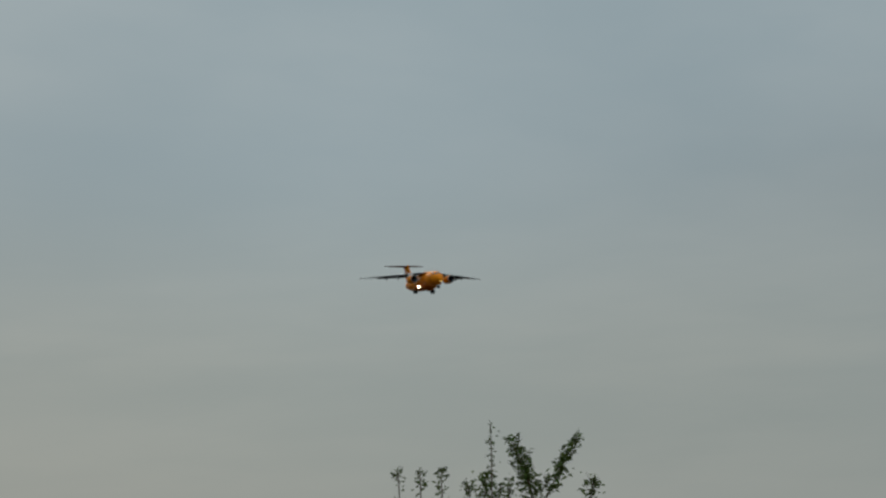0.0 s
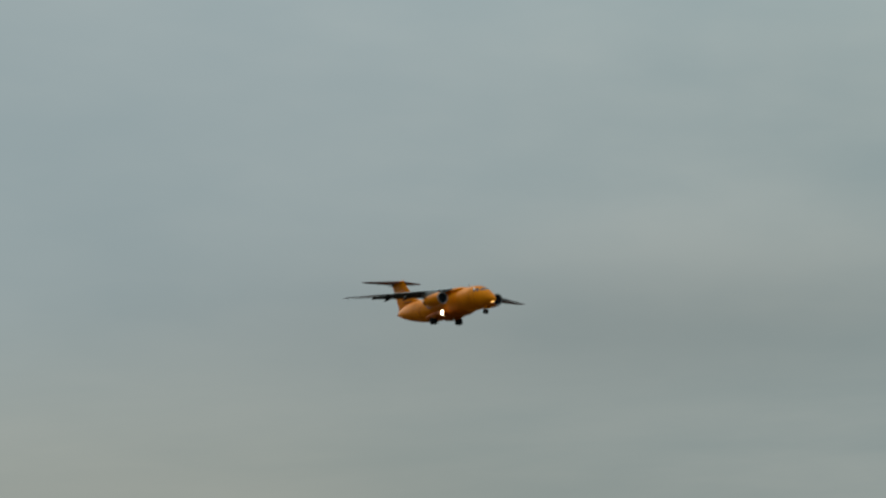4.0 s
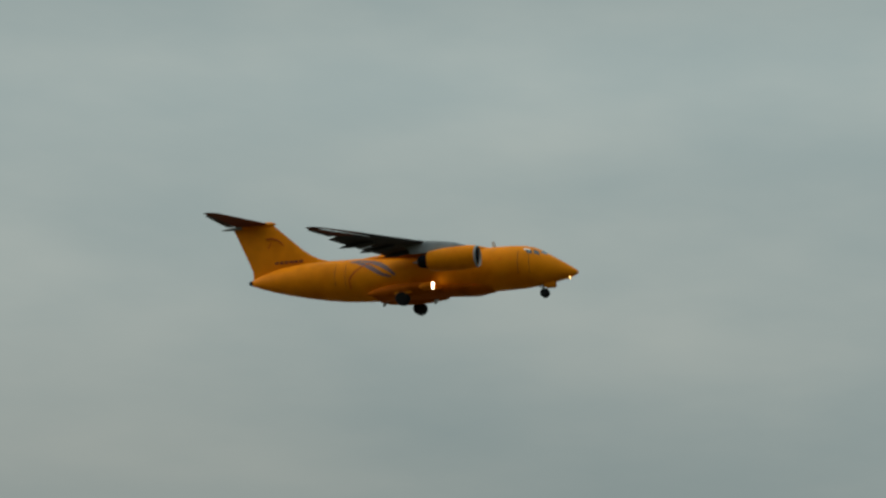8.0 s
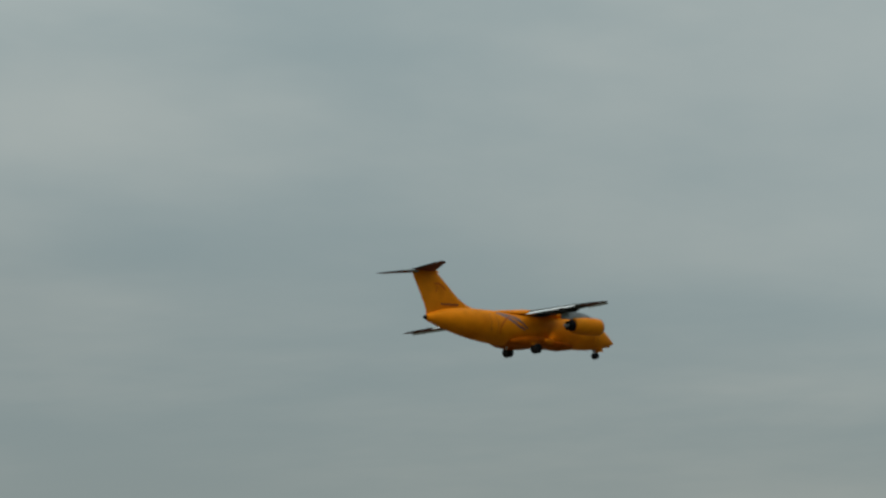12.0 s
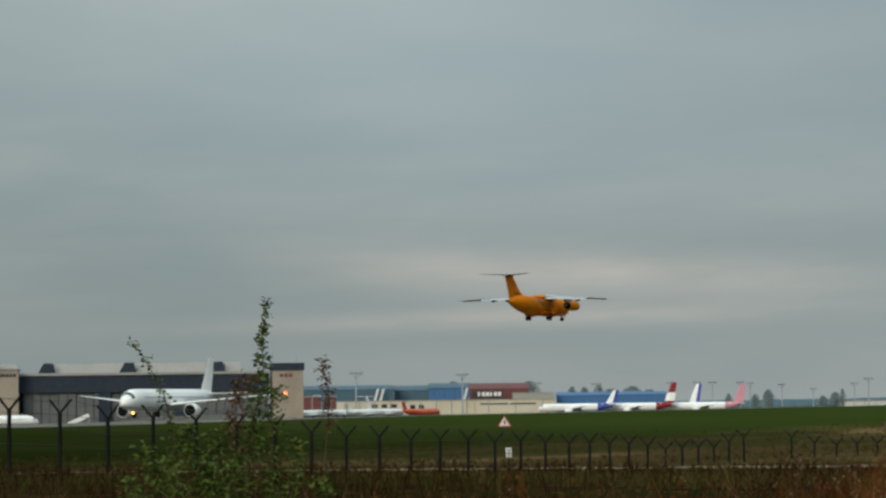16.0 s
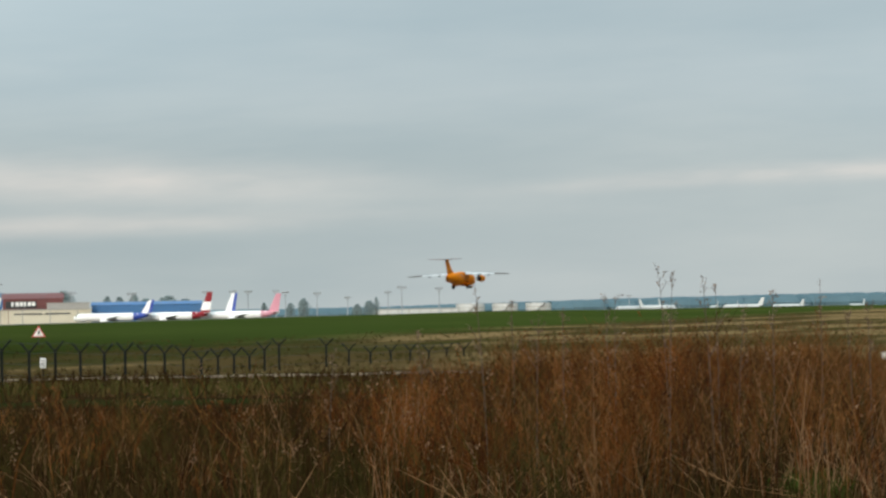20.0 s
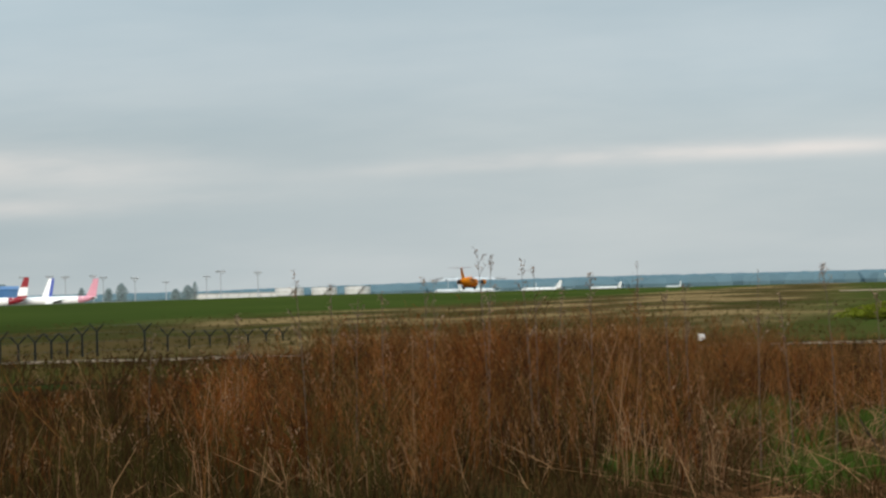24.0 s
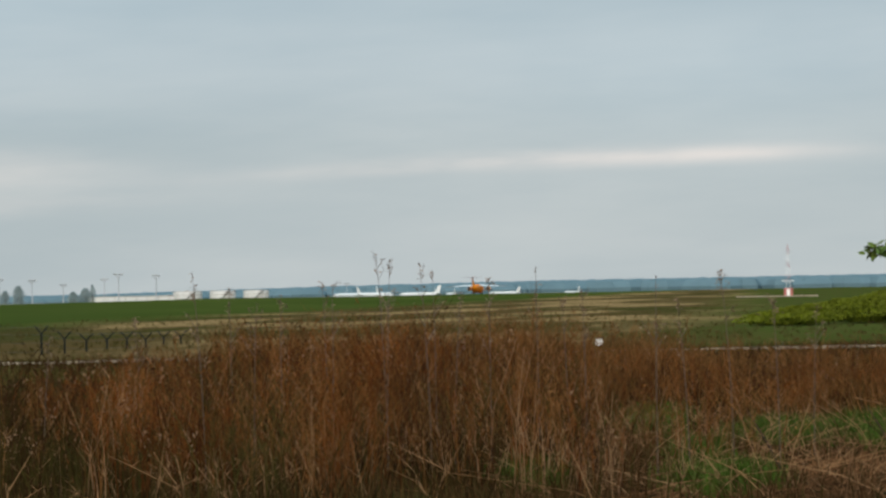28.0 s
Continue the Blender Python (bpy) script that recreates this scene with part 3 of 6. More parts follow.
# ---- ground and runway ----
def build_ground():
    xs = sorted({*range(-200, 240, 5), *range(240, 700, 20), *range(700, 1500, 40), *range(1500, 4600, 250), *range(-4500, -200, 250)})
    ys = sorted({*range(-60, 112, 4), *range(112, 161, 6), 160, 162, 165, 168, 171, 172, 182, 193, 204, 214, *range(220, 310, 10), *range(310, 700, 40), *range(700, 4600, 250), *range(-4500, -60, 400)})
    bm = bmesh.new()
    grid = [[bm.verts.new((x, y, ground_z(x, y) + (0.08 * noise.noise((x * 0.11, y * 0.11, 0)) if math.hypot(x, y) < 250 else 0))) for x in xs] for y in ys]
    for a, b in zip(grid, grid[1:]):
        for i in range(len(xs) - 1):
            bm.faces.new((a[i], a[i + 1], b[i + 1], b[i]))
    tagged(mesh_object("ground", bm, GROUND), "airfield ground of dry and mown green grass", "ground", kind="structure")
    bm = bmesh.new()
    xr = list(range(-1500, 1420, 20))
    rows = [[bm.verts.new((x, y, runway_z(x) + dz)) for x in xr] for y, dz in ((172, -0.3), (172, 0.05), (214, 0.05), (214, -0.3))]
    for a, b in zip(rows, rows[1:]):
        for i in range(len(xr) - 1):
            bm.faces.new((a[i], a[i + 1], b[i + 1], b[i]))
    tagged(mesh_object("runway", bm, ASPHALT), "worn pale concrete runway on a low crown", "runway", kind="structure")
    # a narrow concrete strip across the view, beyond the weeds
    bm = bmesh.new()
    c, d = Vector((math.sin(radians(73)), math.cos(radians(73)), 0)), Vector((math.cos(radians(73)), -math.sin(radians(73)), 0))
    rings = []
    for k in range(-60, 61):
        p = c * 140 + d * (k * 1.2)
        z = ground_z(p.x, p.y) + 0.09 + 0.06 * noise.noise((k * 0.3, 0, 0))
        rings.append([p - c * 0.4 + Vector((0, 0, -1.2)), p - c * 0.4 + Vector((0, 0, z)), p + c * 0.4 + Vector((0, 0, z)), p + c * 0.4 + Vector((0, 0, -1.2))])
    loft(bm, rings)
    tagged(mesh_object("kerb", bm, CONCRETE), "long weathered concrete footing in dry grass", "kerb", kind="structure")


build_ground()


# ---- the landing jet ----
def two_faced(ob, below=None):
    """Colours downward faces apart from the top: painted shade, unless below gives another paint."""
    ob.data.materials.append(below or UNDERWING_SHADE)
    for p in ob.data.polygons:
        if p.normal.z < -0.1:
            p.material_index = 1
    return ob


def landing_jet():
    """A twin-engined high-wing regional jet, wheels down. Origin under the main wheels, nose along +x."""
    jet = thing("regional_jet", "orange high-wing twin-jet airliner landing with wheels down", "airplane")
    st = [(13.19, 1.70, 0.03, 0.03), (13.05, 1.72, 0.20, 0.18), (12.6, 1.80, 0.46, 0.42), (11.9, 1.96, 0.80, 0.74), (11.1, 2.14, 1.10, 1.06), (10.5, 2.29, 1.28, 1.30),
          (9.9, 2.40, 1.42, 1.47), (9.2, 2.46, 1.54, 1.59), (8.2, 2.50, 1.63, 1.65), (6.5, 2.52, 1.675, 1.675), (3.0, 2.52, 1.675, 1.675), (0.0, 2.55, 1.675, 1.675), (-3.0, 2.62, 1.675, 1.67),
          (-5.0, 2.74, 1.65, 1.63), (-6.6, 2.88, 1.57, 1.54), (-8.2, 3.04, 1.40, 1.38), (-9.8, 3.17, 1.13, 1.13), (-11.2, 3.25, 0.80, 0.82), (-12.3, 3.28, 0.46, 0.48), (-12.85, 3.28, 0.24, 0.26), (-12.97, 3.28, 0.16, 0.17)]
    body = part("fuselage", loft(bmesh.new(), round_rings(st, 36)), ORANGE, jet, "orange painted fuselage")

    # crown fairing over the wing root and dorsal fillet of the fin
    part("wing_fairing", loft(bmesh.new(), round_rings([(6.6, 4.02, 0.2, 0.05), (5.9, 4.08, 0.8, 0.24), (4.8, 4.12, 1.25, 0.40), (2.5, 4.16, 1.4, 0.46), (0.0, 4.16, 1.35, 0.44), (-1.8, 4.14, 1.0, 0.36), (-3.4, 4.12, 0.6, 0.26), (-4.8, 4.14, 0.15, 0.14)], 20)), ORANGE, jet, "orange fairing over the wing root")
    part("belly_fairing", loft(bmesh.new(), round_rings([(7.4, 1.35, 0.2, 0.1), (6.6, 1.22, 0.9, 0.42), (5.2, 1.15, 1.3, 0.52), (3.0, 1.3, 1.4, 0.5), (0.5, 1.35, 1.5, 0.5), (-2.4, 1.4, 1.4, 0.5), (-3.6, 1.5, 0.5, 0.3)], 20)), GRIME_SHADE, jet)
    # main gear fairings along the flanks
    for s in (-1, 1):
        rings = [[Vector((x, s * (1.45 + yy * w), 1.25 + zz * h)) for yy, zz in ((math.cos(a), math.sin(a)) for a in (k * math.tau / 14 for k in range(14)))] for x, w, h in ((2.9, 0.06, 0.08), (2.3, 0.42, 0.36), (1.0, 0.62, 0.52), (-0.8, 0.62, 0.52), (-2.2, 0.40, 0.36), (-3.0, 0.08, 0.1))]
        part("gear_fairing", loft(bmesh.new(), rings), GRIME_SHADE, jet, "dark orange gear fairing with grime and painted shade")

    # fin with its dorsal fillet
    fin_line = ((-6.6, 3.25, -12.85), (-4.4, 4.24, -12.92), (-5.7, 4.34, -12.97), (-6.7, 4.48, -13.03), (-7.45, 4.72, -13.13), (-8.05, 5.05, -13.28), (-8.75, 5.55, -13.5), (-9.7, 6.4, -13.9), (-11.15, 7.72, -14.5))
    part("fin", surface([((le, 0, z), le - te, 0.03 if z < 4.3 else 0.045 if z < 4.6 else 0.065 if z < 5.0 else 0.085) for le, z, te in fin_line], "z"), ORANGE, jet, "orange swept fin")
    bm = bmesh.new()
    loft(bm, round_rings([(-11.0, 7.82, 0.05, 0.05), (-11.4, 7.82, 0.2, 0.2), (-13.0, 7.82, 0.24, 0.22), (-13.8, 7.84, 0.21, 0.19)], 14))
    cap = part("fin_cap", bm, ORANGE, jet)
    part("tail_bullet", loft(bmesh.new(), round_rings([(-13.75, 7.84, 0.22, 0.20), (-14.8, 7.78, 0.15, 0.14), (-15.5, 7.74, 0.03, 0.03)], 14)), PANEL_GREY, cap, "grey tail bullet")
    for s in (-1, 1):
        tail = part("tailplane", surface([((-11.5, s * 0.05, 7.86), 2.75, 0.085), ((-13.95, s * 4.3, 8.05), 1.0, 0.085), ((-14.5, s * 4.75, 8.07), 0.6, 0.06)]), BROWN_PAINT, jet, "dark brown tailplane")
        part("elevator", surface([((-14.22, s * 0.45, 7.86), 0.70, 0.10), ((-14.80, s * 4.1, 8.03), 0.40, 0.10)]), WING_DARK, tail)

    # wings: pale inboard panels, dark outboard panels
    for s in (-1, 1):
        # shade below the wing, flaps and track fairings is painted in
        inner = part("wing", surface([((4.3, s * 0.6, 4.34), 4.3, 0.13), ((3.55, s * 2.4, 4.24), 3.85, 0.125), ((2.05, s * 5.6, 4.08), 3.1, 0.12), ((-0.1, s * 10.2, 3.87), 2.3, 0.11)]), UNDERWING_SHADE, jet, "wing with shade painted into its grey underside")
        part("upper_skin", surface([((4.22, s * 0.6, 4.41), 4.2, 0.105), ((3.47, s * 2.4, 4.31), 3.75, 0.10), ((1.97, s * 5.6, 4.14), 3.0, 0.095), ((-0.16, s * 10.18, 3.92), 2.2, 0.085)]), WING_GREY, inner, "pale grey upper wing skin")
        two_faced(part("wing_tip_panel", surface([((-0.11, s * 10.21, 3.87), 2.2, 0.10), ((-1.85, s * 13.7, 3.70), 1.15, 0.095), ((-2.35, s * 14.455, 3.66), 0.6, 0.07)]), WING_DARK, jet, "dark outer wing panel, red-brown below"), TIP_BROWN)
        part("slat", surface([((0.14, s * 9.4, 3.74), 0.55, 0.13), ((-1.58, s * 13.5, 3.52), 0.38, 0.13), ((-1.9, s * 14.0, 3.51), 0.24, 0.10)], twist=-24), WING_GREY, inner, "pale drooped outer slat")
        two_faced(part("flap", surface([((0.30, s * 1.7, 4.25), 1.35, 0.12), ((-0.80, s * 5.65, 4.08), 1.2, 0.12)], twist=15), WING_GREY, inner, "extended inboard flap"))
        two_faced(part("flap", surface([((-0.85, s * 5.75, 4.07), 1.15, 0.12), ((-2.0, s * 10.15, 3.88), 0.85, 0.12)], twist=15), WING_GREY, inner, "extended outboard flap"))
        part("aileron", surface([((-2.28, s * 10.35, 3.84), 0.45, 0.09), ((-2.90, s * 13.5, 3.70), 0.30, 0.09)]), WING_DARK, inner)
        for yy, xx, zz in ((2.9, -0.3, 3.80), (5.7, -1.1, 3.68), (8.2, -1.8, 3.58)):
            part("flap_track_fairing", loft(bmesh.new(), [[v + Vector((0, s * yy, 0)) for v in oval(x, zz + dz, 0.13 * k, 0.2 * k, 10)] for x, dz, k in ((xx + 1.9, 0.12, 0.15), (xx + 1.2, 0.04, 0.9), (xx, -0.05, 1.0), (xx - 0.9, -0.18, 0.15))]), UNDERWING_SHADE, inner)
        # engine on its pylon
        ez, ey = 2.66, s * 4.35
        nac = part("engine", loft(bmesh.new(), [[v + Vector((0, ey, 0)) for v in oval(x, ez, r, r, 28)] for x, r in ((6.50, 0.66), (6.75, 0.74), (6.70, 0.80), (6.3, 0.86), (5.4, 0.89), (4.4, 0.87), (3.5, 0.79), (2.95, 0.70), (2.90, 0.62), (3.3, 0.56))], cap=False), ORANGE, jet, "orange engine nacelle")
        part("intake_lip", loft(bmesh.new(), [[v + Vector((0, ey, 0)) for v in oval(x, ez, r, r, 28)] for x, r in ((6.62, 0.68), (6.775, 0.73), (6.785, 0.76), (6.70, 0.812), (6.64, 0.82))], cap=False), PANEL_GREY, nac, "grey intake lip")
        bm = loft(bmesh.new(), [[v + Vector((0, ey, 0)) for v in oval(x, ez, r, r, 24)] for x, r in ((6.60, 0.665), (5.8, 0.65), (5.7, 0.02))])
        part("intake", bm, DARK, nac, "dark engine intake")
        part("spinner", loft(bmesh.new(), [[v + Vector((0, ey, 0)) for v in oval(x, ez, r, r, 12)] for x, r in ((6.15, 0.02), (6.0, 0.12), (5.72, 0.2))]), METAL, nac)
        part("exhaust", loft(bmesh.new(), [[v + Vector((0, ey, 0)) for v in oval(x, ez, r, r, 20)] for x, r in ((3.3, 0.57), (2.85, 0.55), (2.2, 0.43), (2.15, 0.37), (2.6, 0.35), (2.65, 0.02))]), DARK, nac, "dark exhaust nozzle")
        part("tail_cone", loft(bmesh.new(), [[v + Vector((0, ey, 0)) for v in oval(x, ez, r, r, 12)] for x, r in ((2.6, 0.22), (2.1, 0.18), (1.65, 0.02))]), METAL, nac)
        part("pylon", surface([((6.05, ey, 3.30), 4.6, 0.10), ((5.75, ey, 3.62), 4.4, 0.12), ((4.9, ey, 3.92), 3.9, 0.12), ((3.4, ey, 4.16), 3.0, 0.09)], "z"), PANEL_GREY, jet, "grey engine pylon")
        # main gear
        leg = part("main_gear", tube(bmesh.new(), [(0.0, s * 1.75, 1.3), (0.0, s * 2.03, 0.5)], 0.11), METAL, jet, "main landing gear leg")
        part("gear_brace", tube(bmesh.new(), [(0.55, s * 1.55, 1.15), (0.03, s * 1.98, 0.62)], 0.05, 6), METAL, leg)
        for o in (-0.24, 0.24):
            part("tyre", wheel_mesh(0, s * 2.03 + o, 0.5, 0.5, 0.30), TYRE, leg)
            part("rim", hub_mesh(0, s * 2.03 + o, 0.5, 0.27, 0.26), METAL, leg)
        part("gear_door", boxed(-0.7, 0.7, s * 2.0 - 0.02, s * 2.0 + 0.02, 0.88, 1.35, bevel=0.015), ORANGE, leg)
        # landing lamp that faces forward in a dark housing
        part("lamp_housing", loft(bmesh.new(), [[v + Vector((0, s * 1.88, 0)) for v in oval(x, 1.32, r, r, 16)] for x, r in ((1.2, 0.1), (1.6, 0.30), (2.36, 0.31))]), ORANGE, jet)
        part("landing_light", loft(bmesh.new(), [[v + Vector((0, s * 1.88, 0)) for v in oval(x, 1.32, r, r, 16)] for x, r in ((2.362, 0.29), (2.366, 0.27), (2.368, 0.02))]), LAMP if s < 0 else GLASS, jet, "bright landing light" if s < 0 else "")
    leg = part("nose_gear", tube(bmesh.new(), [(10.3, 0, 1.35), (10.53, 0, 0.36)], 0.075), METAL, jet, "nose landing gear leg")
    part("gear_brace", tube(bmesh.new(), [(9.75, 0, 1.15), (10.45, 0, 0.7)], 0.04, 6), METAL, leg)
    for o in (-0.17, 0.17):
        part("tyre", wheel_mesh(10.53, o, 0.34, 0.34, 0.2), TYRE, leg)
        part("rim", hub_mesh(10.53, o, 0.34, 0.18, 0.18), METAL, leg)
    for s in (-1, 1):
        part("gear_door", boxed(10.55, 11.35, s * 0.32 - 0.015, s * 0.32 + 0.015, 0.75, 1.2, bevel=0.01), ORANGE, leg)
    bm = bmesh.new()
    loft(bm, [oval(x, 1.50, k, k * 0.8, 12) for x, k in ((12.522, 0.27), (12.526, 0.25), (12.528, 0.02))])
    part("lamp_housing", loft(bmesh.new(), [oval(x, 1.52, k, k * 0.9, 14) for x, k in ((11.6, 0.2), (12.0, 0.28), (12.52, 0.29))]), ORANGE, jet)
    part("taxi_light", bm, LAMP_NOSE, jet, "glowing yellow nose light")

    # skin patches that sit just proud of the fuselage
    xs = [q[0] for q in st][::-1]

    def skin(x, a, out=0.012):
        z, ry, rz = (table(x, xs, [q[k] for q in st][::-1]) for k in (1, 2, 3))
        return Vector((x, math.cos(a) * (ry + out), z + math.sin(a) * (rz + out)))

    def patch(name, x0, x1, a0, a1, mat, owner, lean=0.0, n=3, label="", out=0.012):
        """A thin panel on the skin, between two stations and two angles, leaning aft by lean metres a radian."""
        for side in (0, 1):
            bm = bmesh.new()
            g = []
            for i in range(n + 1):
                row = []
                for j in range(n + 1):
                    a = a0 + (a1 - a0) * j / n
                    x = x0 + (x1 - x0) * i / n + lean * (a - a0)
                    row.append(bm.verts.new(skin(x, math.pi - a if side else a, out)))
                g.append(row)
            for p, q in zip(g, g[1:]):
                for i in range(n):
                    bm.faces.new((p[i], p[i + 1], q[i + 1], q[i]))
            part(name, bm, mat, owner, label)

    for x0, a0 in ((10.55, 0.62), (10.0, 0.56)):
        patch("cockpit_window", x0 - 0.42, x0, a0, a0 + 0.34, GLASS, body, lean=-0.5)
    bm = bmesh.new()
    g = []
    for i in range(3):
        g.append([bm.verts.new(skin(10.75 + 0.2 * (i - 1) - 0.0, math.pi / 2 + (j - 3) * 0.22, 0.012)) for j in range(7)])
    for p, q in zip(g, g[1:]):
        for i in range(6):
            bm.faces.new((p[i], p[i + 1], q[i + 1], q[i]))
    part("windscreen", bm, GLASS, body)
    for k in range(17):
        x = 8.3 - k * 0.82
        if -3.2 < x:
            patch("cabin_window", x, x + 0.22, 0.18, 0.33, TINTED, body, n=2)
    for x in (8.9, -5.6):
        patch("cabin_door", x, x + 0.035, -0.5, 0.72, BROWN_PAINT, body, n=6)
        patch("cabin_door", x + 0.85, x + 0.885, -0.5, 0.72, BROWN_PAINT, body, n=6)
    # thin curved livery lines that cross behind the wing
    def skin_line(points, width, mat, label="", n=22):
        ps, aa = [p[0] for p in points], [p[1] for p in points]
        us = [k / (len(points) - 1) for k in range(len(points))]
        for side in (0, 1):
            bm = bmesh.new()
            rows = []
            for k in range(n + 1):
                u = k / n
                x, a = table(u, us, ps), table(u, us, aa)
                w = width * (0.35 + 0.65 * math.sin(math.pi * u)) / 2
                dx1, da1 = table(min(u + 0.08, 1), us, ps) - table(max(u - 0.08, 0), us, ps), (table(min(u + 0.08, 1), us, aa) - table(max(u - 0.08, 0), us, aa)) * 1.67
                l = math.hypot(dx1, da1) or 1.0
                ox, oa = -da1 / l * w, dx1 / l * w / 1.67
                rows.append([bm.verts.new(skin(x + g * ox, math.pi - (a + g * oa) if side else a + g * oa, 0.016)) for g in (-1, 0, 1)])
            for p, q in zip(rows, rows[1:]):
                for g in range(2):
                    bm.faces.new((p[g], p[g + 1], q[g + 1], q[g]))
            part("livery_line", bm, mat, body, label)

    skin_line(((-4.5, 0.86), (-3.9, 0.78), (-3.1, 0.55), (-2.4, 0.28), (-1.8, 0.04), (-1.0, -0.12)), 0.36, PURPLE, "thin purple-brown curved livery line")
    skin_line(((-3.5, 0.84), (-2.7, 0.74), (-2.0, 0.55), (-1.4, 0.32), (-0.7, -0.06)), 0.40, PURPLE)
    skin_line(((-4.5, 0.86), (-3.7, 0.90), (-2.9, 0.84)), 0.24, PURPLE)
    skin_line(((-2.6, 0.72), (-3.4, 0.48), (-4.0, 0.2), (-4.4, -0.15), (-4.35, -0.6)), 0.16, RED_LINE, "faint red curved livery line")
    for s in (-1, 1):
        y = 0.185 * s
        for (xa, za), (xb, zb) in (((-11.75, 6.62), (-11.2, 6.66)), ((-11.2, 6.66), (-10.7, 6.45)), ((-10.7, 6.45), (-10.3, 6.05)), ((-11.3, 6.35), (-11.6, 5.85))):
            part("livery_line", loft(bmesh.new(), [[Vector((xa, y - 0.012, za - 0.07)), Vector((xa, y + 0.012, za - 0.07)), Vector((xa, y + 0.012, za + 0.07)), Vector((xa, y - 0.012, za + 0.07))], [Vector((xb, y - 0.012, zb - 0.07)), Vector((xb, y + 0.012, zb - 0.07)), Vector((xb, y + 0.012, zb + 0.07)), Vector((xb, y - 0.012, zb + 0.07))]]), RED_LINE, jet, smooth=False)
    # a window reflection by the cockpit, painted as a white patch
    patch("painted_glint", 9.3, 9.75, 0.80, 0.90, WHITE, body, n=2, label="small white glint painted beside the cockpit")
    # registration as plain bars, low on the fin
    for s in (-1, 1):
        for k in range(6):
            x = -8.7 - k * 0.40
            part("marking_bar", boxed(x - 0.3, x, s * 0.20 - 0.012, s * 0.20 + 0.012, 4.56, 4.74), BROWN_PAINT, jet, smooth=False)
    for x, z, h in ((6.9, 4.17, 0.5), (2.2, 0.66, -0.35), (-1.9, 0.78, -0.3)):
        part("antenna", surface([((x, 0, z), 0.4, 0.1), ((x - 0.2, 0, z + h), 0.2, 0.1)], "z"), WING_GREY, jet)
    part("tail_light_fairing", loft(bmesh.new(), round_rings([(-12.9, 3.28, 0.22, 0.24), (-13.15, 3.28, 0.15, 0.16), (-13.3, 3.28, 0.03, 0.03)], 14)), DARK, jet, "dark auxiliary exhaust")
    return jet


JET = landing_jet()


